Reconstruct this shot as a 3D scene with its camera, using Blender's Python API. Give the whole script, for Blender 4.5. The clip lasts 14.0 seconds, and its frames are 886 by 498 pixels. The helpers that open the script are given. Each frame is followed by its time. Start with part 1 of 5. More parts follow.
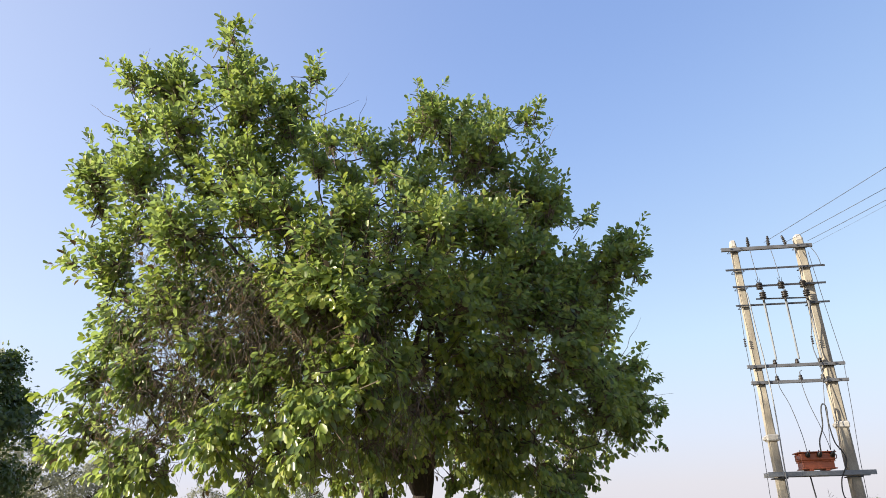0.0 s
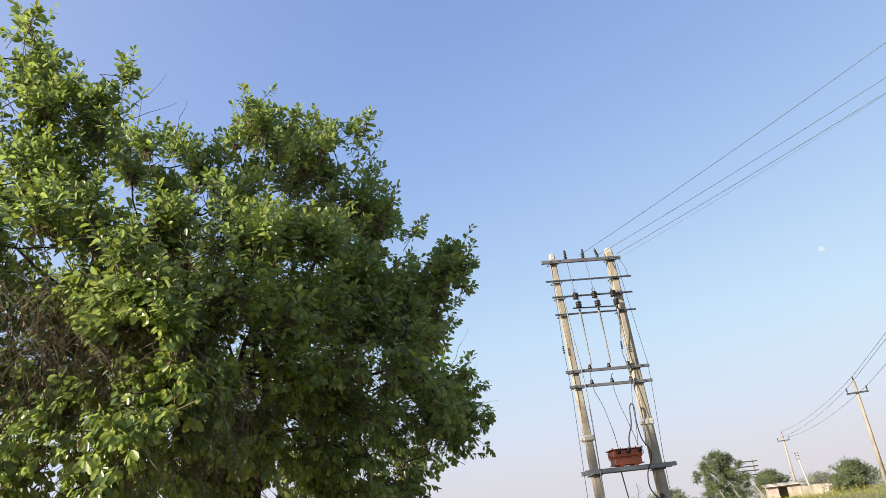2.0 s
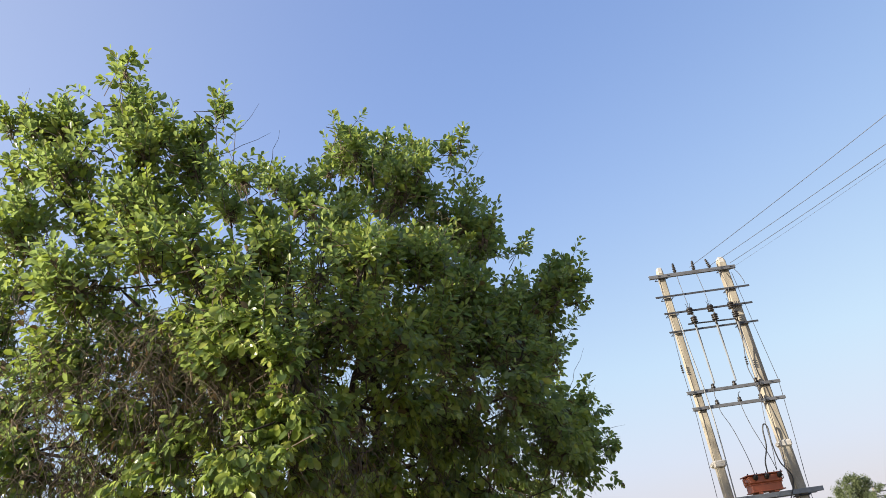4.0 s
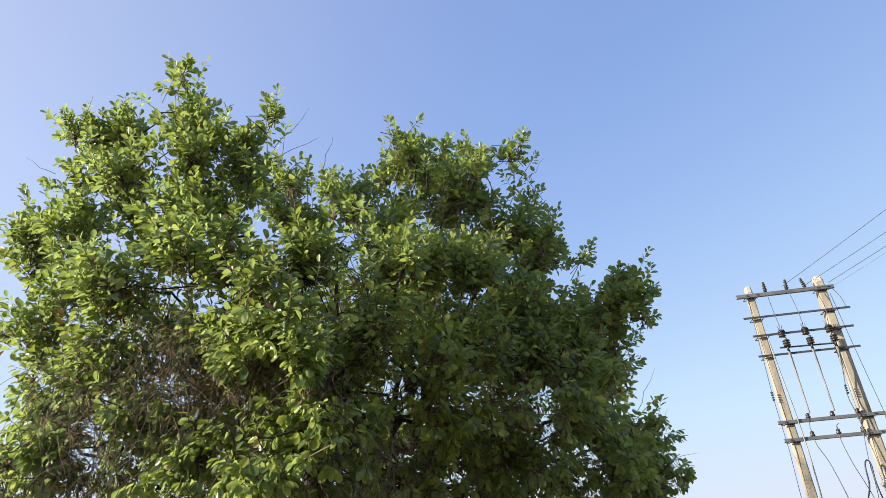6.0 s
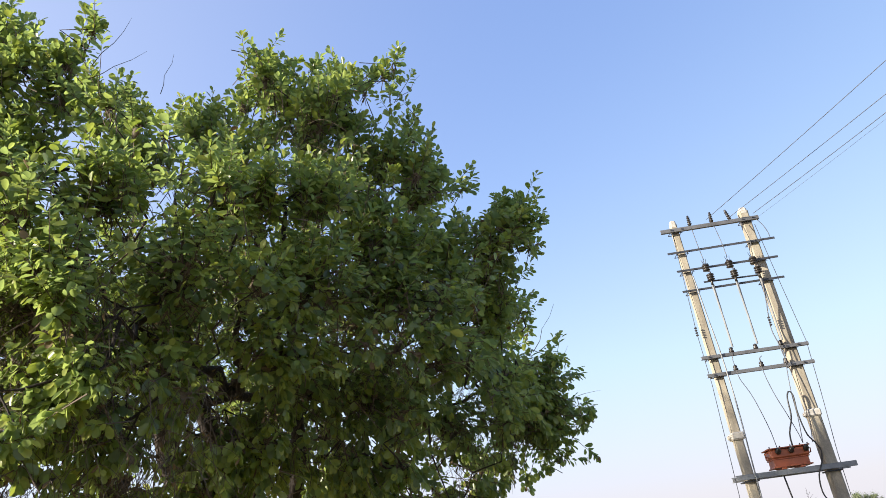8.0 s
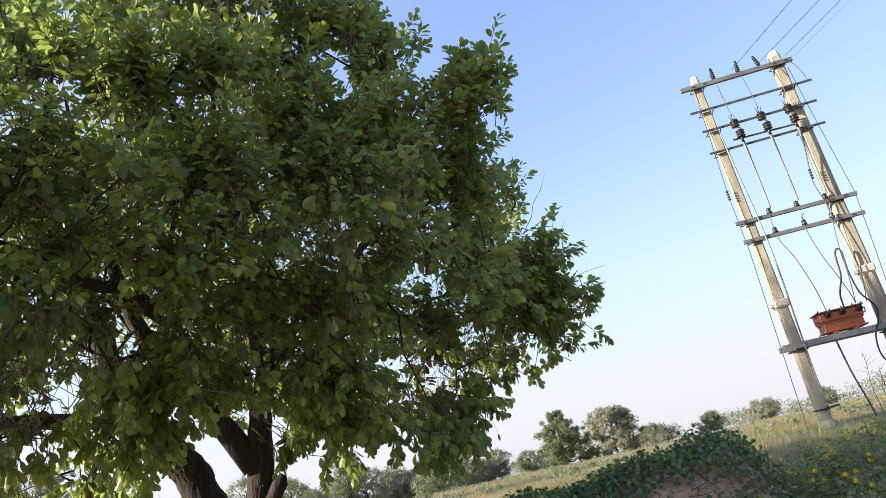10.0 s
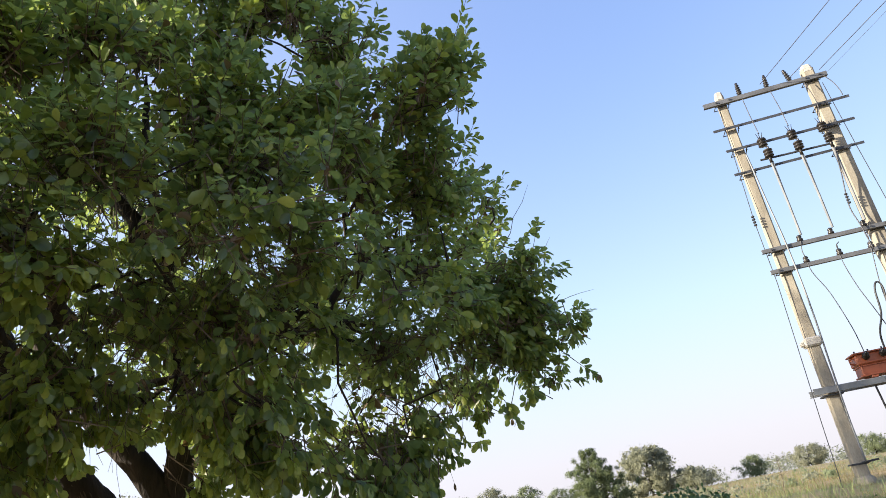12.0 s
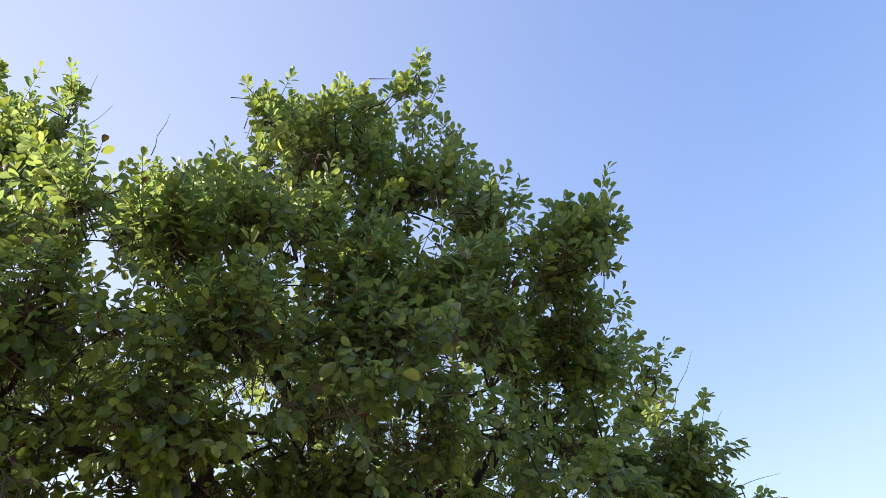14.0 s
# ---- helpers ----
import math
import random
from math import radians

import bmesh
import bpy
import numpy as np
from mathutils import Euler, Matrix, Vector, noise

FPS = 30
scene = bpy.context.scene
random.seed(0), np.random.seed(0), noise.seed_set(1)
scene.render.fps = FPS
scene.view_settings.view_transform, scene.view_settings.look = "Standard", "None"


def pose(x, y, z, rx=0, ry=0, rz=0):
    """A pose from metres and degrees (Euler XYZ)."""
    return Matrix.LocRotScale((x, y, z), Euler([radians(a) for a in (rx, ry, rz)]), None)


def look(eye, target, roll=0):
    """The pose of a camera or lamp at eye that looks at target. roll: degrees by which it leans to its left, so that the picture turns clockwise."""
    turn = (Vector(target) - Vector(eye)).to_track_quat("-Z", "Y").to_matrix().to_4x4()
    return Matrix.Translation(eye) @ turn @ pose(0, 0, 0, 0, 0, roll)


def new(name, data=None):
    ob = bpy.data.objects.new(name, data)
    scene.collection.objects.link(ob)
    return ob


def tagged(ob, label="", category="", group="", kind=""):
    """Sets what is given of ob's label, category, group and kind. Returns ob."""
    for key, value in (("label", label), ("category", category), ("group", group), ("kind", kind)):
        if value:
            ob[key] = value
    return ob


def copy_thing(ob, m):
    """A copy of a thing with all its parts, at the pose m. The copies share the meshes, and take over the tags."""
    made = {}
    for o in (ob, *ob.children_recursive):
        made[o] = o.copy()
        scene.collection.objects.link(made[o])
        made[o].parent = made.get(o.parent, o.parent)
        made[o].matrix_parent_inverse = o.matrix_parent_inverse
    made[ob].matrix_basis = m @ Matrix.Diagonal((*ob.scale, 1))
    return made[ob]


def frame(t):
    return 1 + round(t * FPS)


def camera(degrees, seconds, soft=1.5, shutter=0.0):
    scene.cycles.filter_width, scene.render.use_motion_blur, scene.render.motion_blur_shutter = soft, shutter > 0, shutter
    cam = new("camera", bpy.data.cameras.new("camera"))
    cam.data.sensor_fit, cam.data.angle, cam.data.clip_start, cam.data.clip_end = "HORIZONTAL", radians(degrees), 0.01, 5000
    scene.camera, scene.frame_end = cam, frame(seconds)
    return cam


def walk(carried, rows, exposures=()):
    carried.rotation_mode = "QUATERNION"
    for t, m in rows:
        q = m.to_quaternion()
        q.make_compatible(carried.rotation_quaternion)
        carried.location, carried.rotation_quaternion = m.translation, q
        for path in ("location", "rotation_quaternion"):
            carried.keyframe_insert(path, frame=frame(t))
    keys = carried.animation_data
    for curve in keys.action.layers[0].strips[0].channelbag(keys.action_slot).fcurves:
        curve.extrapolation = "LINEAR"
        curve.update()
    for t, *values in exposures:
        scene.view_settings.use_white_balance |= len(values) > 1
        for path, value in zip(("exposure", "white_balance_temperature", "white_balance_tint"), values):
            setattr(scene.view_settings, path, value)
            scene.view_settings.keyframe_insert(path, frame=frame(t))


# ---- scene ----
cam = camera(63.4, 14.0, soft=0.8)
PATH = [
    (0, (-5.521, -19.714, 0.272), (-5.748, -17.873, 1.02), -1.0),
    (0.5, (-5.53, -19.68, 0.291), (-5.658, -17.826, 1.031), -2.1),
    (1, (-5.494, -19.621, 0.256), (-5.457, -17.766, 1.003), -4.1),
    (1.5, (-5.487, -19.592, 0.212), (-5.304, -17.748, 0.964), -5.9),
    (2, (-5.505, -19.594, 0.245), (-5.264, -17.76, 1.005), -6.7),
    (2.5, (-5.535, -19.602, 0.253), (-5.289, -17.772, 1.023), -6.5),
    (3, (-5.573, -19.52, 0.309), (-5.35, -17.694, 1.095), -6.3),
    (3.5, (-5.649, -19.221, 0.263), (-5.491, -17.403, 1.083), -7.2),
    (4, (-5.76, -18.893, 0.322), (-5.751, -17.094, 1.197), -8.1),
    (4.2, (-5.778, -18.849, 0.303), (-5.837, -17.072, 1.218), -6.9),
    (6.3, (-5.212, -18.158, 0.323), (-5.444, -16.412, 1.272), -3.9),
    (6.5, (-5.165, -18.001, 0.319), (-5.326, -16.233, 1.24), -3.4),
    (7, (-4.855, -17.729, 0.329), (-4.902, -15.929, 1.199), -5.2),
    (7.2, (-4.685, -17.625, 0.337), (-4.731, -15.824, 1.206), -5.6),
    (9.3, (-3.749, -16.133, 0.329), (-4.077, -14.287, 1.025), -9.4),
    (9.5, (-3.683, -15.969, 0.332), (-3.931, -14.1, 1.0), -10.8),
    (10, (-3.427, -15.576, 0.289), (-3.756, -13.707, 0.921), -12.1),
    (10.5, (-3.257, -15.159, 0.292), (-3.544, -13.259, 0.848), -9.8),
    (11, (-2.995, -14.823, 0.286), (-3.019, -12.891, 0.8), -9.5),
    (11.5, (-2.801, -14.575, 0.367), (-3.175, -12.734, 1.054), -13.0),
    (12, (-2.83, -14.266, 0.353), (-3.242, -12.45, 1.083), -9.8),
    (12.5, (-2.765, -14.069, 0.369), (-3.167, -12.275, 1.159), -11.6),
    (13, (-2.581, -13.967, 0.431), (-3.172, -12.455, 1.6), -7.8),
    (13.5, (-2.581, -13.944, 0.452), (-3.29, -12.512, 1.655), -5.0),
    (14, (-2.596, -13.956, 0.452), (-3.324, -12.516, 1.634), -4.0),
]
walk(cam, [(t, look(eye, target, roll)) for t, eye, target, roll in PATH], exposures=[(0.0, 1.42), (1.5, 1.32), (3.0, 1.28), (4.2, 1.34), (6.5, 1.43), (9.5, 1.64), (11.0, 1.62), (12.5, 1.67), (13.2, 1.66), (14.0, 1.65)])

# ---- light ----
SUN_AZ, SUN_EL = 243.0, 15.5          # degrees clockwise from +y, degrees above the horizon
world = bpy.data.worlds.new("world")
scene.world = world
world.use_nodes = True
wn = world.node_tree.nodes
sky = wn.new("ShaderNodeTexSky")
sky.sky_type = "NISHITA"
sky.sun_disc = False
sky.sun_elevation, sky.sun_rotation = radians(SUN_EL), radians(SUN_AZ)
sky.air_density, sky.dust_density, sky.ozone_density = 1.0, 1.6, 2.0
wn["Background"].inputs["Strength"].default_value = 0.065
# thick morning haze: it evens the sky out and pales the blue
thin_air, veil = wn.new("ShaderNodeMix"), wn.new("ShaderNodeMix")
for node, blend, colour in ((thin_air, "MULTIPLY", (1.30, 0.90, 0.20, 1)), (veil, "ADD", (0.80, 1.58, 4.6, 1))):
    node.data_type, node.blend_type = "RGBA", blend
    node.inputs["Factor"].default_value = 1.0
    node.inputs["B"].default_value = colour
world.node_tree.links.new(sky.outputs["Color"], thin_air.inputs["A"])
world.node_tree.links.new(thin_air.outputs["Result"], veil.inputs["A"])
# the haze whitens towards the horizon all round
co, xyz, low, whiten = wn.new("ShaderNodeTexCoord"), wn.new("ShaderNodeSeparateXYZ"), wn.new("ShaderNodeMapRange"), wn.new("ShaderNodeMix")
low.interpolation_type = "SMOOTHSTEP"
for key, value in (("From Min", 0.0), ("From Max", 0.62), ("To Min", 0.95), ("To Max", 0.0)):
    low.inputs[key].default_value = value
whiten.data_type = "RGBA"
tone = wn.new("ShaderNodeValToRGB")
stops = tone.color_ramp.elements
while len(stops) < 5:
    stops.new(0.5)
for e, (p, c) in zip(stops, ((0.0, (0.70, 0.675, 0.715)), (0.06, (0.725, 0.71, 0.765)), (0.12, (0.69, 0.75, 0.90)), (0.24, (0.61, 0.80, 1.0)), (0.5, (0.40, 0.60, 1.0)))):
    e.position, e.color = p, (*c, 1)
gain = wn.new("ShaderNodeVectorMath")
gain.operation = "SCALE"
gain.inputs["Scale"].default_value = 6.3
world.node_tree.links.new(xyz.outputs["Z"], tone.inputs["Fac"])
world.node_tree.links.new(tone.outputs["Color"], gain.inputs[0])
world.node_tree.links.new(gain.outputs["Vector"], whiten.inputs["B"])
world.node_tree.links.new(co.outputs["Generated"], xyz.inputs["Vector"])
world.node_tree.links.new(xyz.outputs["Z"], low.inputs["Value"])
world.node_tree.links.new(low.outputs["Result"], whiten.inputs["Factor"])
world.node_tree.links.new(veil.outputs["Result"], whiten.inputs["A"])
# and towards the sun's side
facing, near_sun, glare = wn.new("ShaderNodeVectorMath"), wn.new("ShaderNodeMapRange"), wn.new("ShaderNodeMix")
facing.operation = "DOT_PRODUCT"
facing.inputs[1].default_value = (math.sin(radians(SUN_AZ)) * math.cos(radians(SUN_EL)), math.cos(radians(SUN_AZ)) * math.cos(radians(SUN_EL)), math.sin(radians(SUN_EL)))
near_sun.interpolation_type = "SMOOTHSTEP"
for key, value in (("From Min", -0.35), ("From Max", 0.85), ("To Min", 0.0), ("To Max", 0.50)):
    near_sun.inputs[key].default_value = value
glare.data_type = "RGBA"
glare.inputs["B"].default_value = (5.2, 5.5, 6.8, 1)
world.node_tree.links.new(co.outputs["Generated"], facing.inputs[0])
world.node_tree.links.new(facing.outputs["Value"], near_sun.inputs["Value"])
world.node_tree.links.new(near_sun.outputs["Result"], glare.inputs["Factor"])
world.node_tree.links.new(whiten.outputs["Result"], glare.inputs["A"])
# the air thins overhead
high, fade = wn.new("ShaderNodeMapRange"), wn.new("ShaderNodeVectorMath")
high.interpolation_type, fade.operation = "SMOOTHSTEP", "SCALE"
for key, value in (("From Min", 0.42), ("From Max", 0.90), ("To Min", 1.0), ("To Max", 0.82)):
    high.inputs[key].default_value = value
world.node_tree.links.new(xyz.outputs["Z"], high.inputs["Value"])
world.node_tree.links.new(glare.outputs["Result"], fade.inputs[0])
world.node_tree.links.new(high.outputs["Result"], fade.inputs["Scale"])
world.node_tree.links.new(fade.outputs["Vector"], wn["Background"].inputs["Color"])

sun_dir = Vector((math.sin(radians(SUN_AZ)) * math.cos(radians(SUN_EL)),
                  math.cos(radians(SUN_AZ)) * math.cos(radians(SUN_EL)), math.sin(radians(SUN_EL))))
sun_lamp = bpy.data.lights.new("sun", "SUN")
sun_lamp.energy, sun_lamp.angle, sun_lamp.color = 4.2, radians(1.2), (1.0, 0.89, 0.72)
sun = new("sun", sun_lamp)
sun.matrix_world = look((0, 0, 40), Vector((0, 0, 40)) - sun_dir)


# ---- materials ----
def mat_nodes(name):
    m = bpy.data.materials.new(name)
    m.use_nodes = True
    nt = m.node_tree
    return m, nt, nt.nodes, nt.links, nt.nodes["Principled BSDF"]


def ramp(nodes, stops):
    r = nodes.new("ShaderNodeValToRGB")
    els = r.color_ramp.elements
    while len(els) < len(stops):
        els.new(0.5)
    for e, (p, c) in zip(els, stops):
        e.position, e.color = p, (*c, 1)
    return r


def surface(name, stops, scale=6.0, rough=0.8, metal=0.0, bump=0.3, fine=60.0, stretch=(1, 1, 1), dist=0.01):
    """A weathered surface: a coarse and a fine noise choose the colour, and the fine one raises the relief."""
    m, nt, nodes, links, bsdf = mat_nodes(name)
    co = nodes.new("ShaderNodeTexCoord")
    mp = nodes.new("ShaderNodeMapping")
    mp.inputs["Scale"].default_value = stretch
    links.new(co.outputs["Object"], mp.inputs["Vector"])
    big, small = nodes.new("ShaderNodeTexNoise"), nodes.new("ShaderNodeTexNoise")
    big.inputs["Scale"].default_value, small.inputs["Scale"].default_value = scale, fine
    big.inputs["Detail"].default_value, small.inputs["Detail"].default_value = 6, 4
    links.new(mp.outputs["Vector"], big.inputs["Vector"])
    links.new(mp.outputs["Vector"], small.inputs["Vector"])
    mix = nodes.new("ShaderNodeMix")
    mix.inputs["Factor"].default_value = 0.35
    links.new(big.outputs["Fac"], mix.inputs["A"])
    links.new(small.outputs["Fac"], mix.inputs["B"])
    info = nodes.new("ShaderNodeObjectInfo")
    add = nodes.new("ShaderNodeMath")
    add.operation = "MULTIPLY_ADD"
    add.inputs[1].default_value, add.inputs[2].default_value = 0.10, -0.05
    links.new(info.outputs["Random"], add.inputs[0])
    tot = nodes.new("ShaderNodeMath")
    links.new(mix.outputs["Result"], tot.inputs[0])
    links.new(add.outputs[0], tot.inputs[1])
    r = ramp(nodes, stops)
    links.new(tot.outputs[0], r.inputs["Fac"])
    links.new(r.outputs["Color"], bsdf.inputs["Base Color"])
    bsdf.inputs["Roughness"].default_value, bsdf.inputs["Metallic"].default_value = rough, metal
    b = nodes.new("ShaderNodeBump")
    b.inputs["Strength"].default_value, b.inputs["Distance"].default_value = bump, dist
    links.new(mix.outputs["Result"], b.inputs["Height"])
    links.new(b.outputs["Normal"], bsdf.inputs["Normal"])
    return m


def foliage(name, stops, rough=0.5, thin=0.40, glow=(0.27, 0.37, 0.06), single=False, gloss=0.5):
    """Leaves: every one takes its own green, is slightly glossy and lets some light through."""
    m, nt, nodes, links, bsdf = mat_nodes(name)
    if single:
        pick = nodes.new("ShaderNodeObjectInfo").outputs["Random"]
    else:
        pick = nodes.new("ShaderNodeNewGeometry").outputs["Random Per Island"]
    r = ramp(nodes, stops)
    links.new(pick, r.inputs["Fac"])
    co = nodes.new("ShaderNodeTexCoord")
    n = nodes.new("ShaderNodeTexNoise")
    n.inputs["Scale"].default_value = 45
    links.new(co.outputs["Object"], n.inputs["Vector"])
    hsv = nodes.new("ShaderNodeHueSaturation")
    vary = nodes.new("ShaderNodeMapRange")
    vary.inputs["To Min"].default_value, vary.inputs["To Max"].default_value = 0.75, 1.25
    links.new(n.outputs["Fac"], vary.inputs["Value"])
    links.new(vary.outputs["Result"], hsv.inputs["Value"])
    links.new(r.outputs["Color"], hsv.inputs["Color"])
    links.new(hsv.outputs["Color"], bsdf.inputs["Base Color"])
    bsdf.inputs["Roughness"].default_value = rough
    bsdf.inputs["Specular IOR Level"].default_value = gloss
    tr = nodes.new("ShaderNodeBsdfTranslucent")
    tint = nodes.new("ShaderNodeMix")
    tint.data_type, tint.blend_type = "RGBA", "MIX"
    tint.inputs["Factor"].default_value = 0.5
    links.new(hsv.outputs["Color"], tint.inputs["A"])
    tint.inputs["B"].default_value = (*glow, 1)
    links.new(tint.outputs["Result"], tr.inputs["Color"])
    mx = nodes.new("ShaderNodeMixShader")
    mx.inputs["Fac"].default_value = thin
    links.new(bsdf.outputs["BSDF"], mx.inputs[1])
    links.new(tr.outputs["BSDF"], mx.inputs[2])
    links.new(mx.outputs["Shader"], nodes["Material Output"].inputs["Surface"])
    return m


LEAF_STOPS = [(0.0, (0.050, 0.087, 0.046)), (0.40, (0.116, 0.178, 0.068)), (0.75, (0.214, 0.27, 0.067)), (1.0, (0.315, 0.35, 0.073))]
LEAF_GLOW = (0.46, 0.60, 0.16)
leaf_mat = foliage("broad_leaf", LEAF_STOPS, 0.30, 0.54, LEAF_GLOW, gloss=0.7)
leaf_one_mat = foliage("broad_leaf_single", LEAF_STOPS, 0.30, 0.54, LEAF_GLOW, single=True, gloss=0.7)
# yellow-green of young leaves, also standing in for sunlit ones on the tree
young_lit_mat = foliage("young_lit_leaf", [(0.0, (0.13, 0.195, 0.036)), (0.7, (0.215, 0.275, 0.05)), (1.0, (0.32, 0.34, 0.08))], 0.42, 0.4, (0.40, 0.50, 0.07))
dead_leaf_mat = foliage("dead_leaf", [(0.0, (0.06, 0.044, 0.026)), (1.0, (0.17, 0.125, 0.065))], 0.7, 0.2, (0.3, 0.18, 0.05))
creeper_mat = foliage("creeper_leaf", [(0.0, (0.055, 0.10, 0.046)), (0.6, (0.10, 0.165, 0.072)), (1.0, (0.165, 0.225, 0.095))], 0.6, 0.25, (0.12, 0.2, 0.04), gloss=0.25)
herb_mat = foliage("herb_leaf", [(0.0, (0.14, 0.19, 0.07)), (0.6, (0.24, 0.29, 0.108)), (1.0, (0.36, 0.395, 0.185))], 0.7, 0.3, (0.2, 0.27, 0.1), gloss=0.2)
grass_mat = foliage("green_grass", [(0.0, (0.07, 0.11, 0.03)), (0.6, (0.14, 0.18, 0.05)), (1.0, (0.26, 0.26, 0.08))], 0.7, 0.3)
dry_mat = foliage("dry_grass", [(0.0, (0.11, 0.095, 0.042)), (0.6, (0.185, 0.148, 0.075)), (1.0, (0.285, 0.22, 0.12))], 0.8, 0.3, (0.4, 0.32, 0.1))
mustard_mat = foliage("mustard_bloom", [(0.0, (0.33, 0.27, 0.04)), (1.0, (0.52, 0.42, 0.05))], 0.6, 0.3, (0.6, 0.5, 0.02))
pale_mat = foliage("pale_seed_head", [(0.0, (0.19, 0.24, 0.12)), (1.0, (0.31, 0.35, 0.21))], 0.8, 0.3, (0.5, 0.5, 0.4))
petal_mat = foliage("yellow_petal", [(0.0, (0.78, 0.52, 0.01)), (1.0, (0.85, 0.64, 0.02))], 0.5, 0.3, (0.8, 0.6, 0.02))
# distance haze is put into this base colour, paler and greyer
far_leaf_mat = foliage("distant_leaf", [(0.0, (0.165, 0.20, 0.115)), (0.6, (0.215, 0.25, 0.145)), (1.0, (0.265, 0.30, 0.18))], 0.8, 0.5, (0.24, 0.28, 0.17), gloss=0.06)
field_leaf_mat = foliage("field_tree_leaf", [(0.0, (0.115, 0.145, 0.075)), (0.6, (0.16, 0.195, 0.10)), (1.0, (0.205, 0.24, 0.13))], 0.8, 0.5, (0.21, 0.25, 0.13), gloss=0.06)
# the next two leaf colours carry still more haze in their base
hazed_leaf_mat = foliage("hazed_leaf", [(0.0, (0.23, 0.24, 0.17)), (1.0, (0.33, 0.34, 0.25))], 0.8, 0.5, (0.25, 0.26, 0.17), gloss=0.06)
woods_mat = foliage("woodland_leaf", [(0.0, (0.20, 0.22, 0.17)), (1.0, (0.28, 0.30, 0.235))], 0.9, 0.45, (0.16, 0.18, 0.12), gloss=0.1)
dark_leaf_mat = foliage("dark_leaf", [(0.0, (0.022, 0.048, 0.018)), (1.0, (0.06, 0.10, 0.03))], 0.5, 0.25)

bark_mat = surface("bark", [(0.28, (0.008, 0.006, 0.005)), (0.48, (0.022, 0.016, 0.0125)), (0.72, (0.054, 0.040, 0.031))], 7, 0.9, bump=1.0, fine=30, stretch=(1, 1, 0.22), dist=0.05)
twig_mat = surface("twig", [(0.3, (0.06, 0.045, 0.032)), (0.7, (0.16, 0.12, 0.085))], 8, 0.85)
dry_twig_mat = surface("dry_twig", [(0.3, (0.034, 0.026, 0.020)), (0.7, (0.135, 0.104, 0.072))], 3, 0.9)
stem_mat = surface("green_stem", [(0.3, (0.08, 0.12, 0.04)), (0.7, (0.16, 0.19, 0.07))], 8, 0.7)
concrete_mat = surface("weathered_concrete", [(0.28, (0.14, 0.12, 0.095)), (0.48, (0.27, 0.24, 0.19)), (0.70, (0.42, 0.38, 0.30))], 3.0, 0.85, bump=0.35, fine=70, stretch=(1, 1, 0.35))
cap_mat = surface("whitewash", [(0.3, (0.30, 0.28, 0.25)), (0.7, (0.52, 0.50, 0.46))], 14, 0.85)
steel_mat = surface("galvanised_steel", [(0.28, (0.07, 0.07, 0.073)), (0.45, (0.115, 0.118, 0.126)), (0.75, (0.18, 0.186, 0.20))], 4, 0.6, 0.35, 0.15)
dark_steel_mat = surface("dull_steel", [(0.3, (0.030, 0.032, 0.037)), (0.7, (0.075, 0.080, 0.092))], 6, 0.6, 0.4, 0.15)
paint_mat = surface("orange_enamel", [(0.22, (0.12, 0.04, 0.022)), (0.45, (0.30, 0.075, 0.03)), (0.8, (0.38, 0.11, 0.045))], 5, 0.5, 0.0, 0.15)
porcelain_mat = surface("brown_porcelain", [(0.3, (0.010, 0.009, 0.009)), (0.7, (0.032, 0.027, 0.025))], 8, 0.35, 0, 0.05)
rubber_mat = surface("black_cable_sheath", [(0.3, (0.015, 0.015, 0.016)), (0.7, (0.035, 0.035, 0.036))], 8, 0.5, 0, 0.05)
wire_mat = surface("aluminium_wire", [(0.3, (0.05, 0.05, 0.055)), (0.7, (0.10, 0.10, 0.11))], 8, 0.5, 0.5, 0.05)
pipe_mat = surface("grey_pipe", [(0.3, (0.15, 0.16, 0.17)), (0.7, (0.25, 0.26, 0.27))], 5, 0.55, 0.2, 0.1)
stake_mat = surface("weathered_wood", [(0.3, (0.24, 0.20, 0.175)), (0.7, (0.44, 0.39, 0.35))], 6, 0.85, bump=0.5, stretch=(1, 1, 0.2))
brick_wall_mat = surface("old_masonry", [(0.3, (0.27, 0.215, 0.19)), (0.7, (0.44, 0.38, 0.34))], 2, 0.9, bump=0.5, fine=9)
stone_mat = surface("pale_stone", [(0.3, (0.42, 0.37, 0.33)), (0.7, (0.66, 0.60, 0.55))], 1.5, 0.85)
soil_mat = surface("bare_soil", [(0.3, (0.24, 0.155, 0.105)), (0.5, (0.38, 0.265, 0.195)), (0.72, (0.50, 0.375, 0.285))], 3.0, 0.95, bump=1.0, fine=16, dist=0.09)
ground_mat = surface("field_earth", [(0.30, (0.10, 0.11, 0.042)), (0.44, (0.17, 0.16, 0.07)), (0.56, (0.27, 0.20, 0.105)), (0.68, (0.40, 0.265, 0.16))], 0.30, 0.95, bump=0.9, fine=3.5, dist=0.08)
moon_mat = surface("moon_dust", [(0.35, (0.40, 0.42, 0.45)), (0.7, (0.58, 0.60, 0.63))], 0.05, 1.0, bump=0.0, fine=0.15)
# the moon shines faintly through bright air
nt = moon_mat.node_tree
air, thin = nt.nodes.new("ShaderNodeBsdfTransparent"), nt.nodes.new("ShaderNodeMixShader")
thin.inputs["Fac"].default_value = 0.84
nt.links.new(nt.nodes["Principled BSDF"].outputs["BSDF"], thin.inputs[1])
nt.links.new(air.outputs["BSDF"], thin.inputs[2])
nt.links.new(thin.outputs["Shader"], nt.nodes["Material Output"].inputs["Surface"])


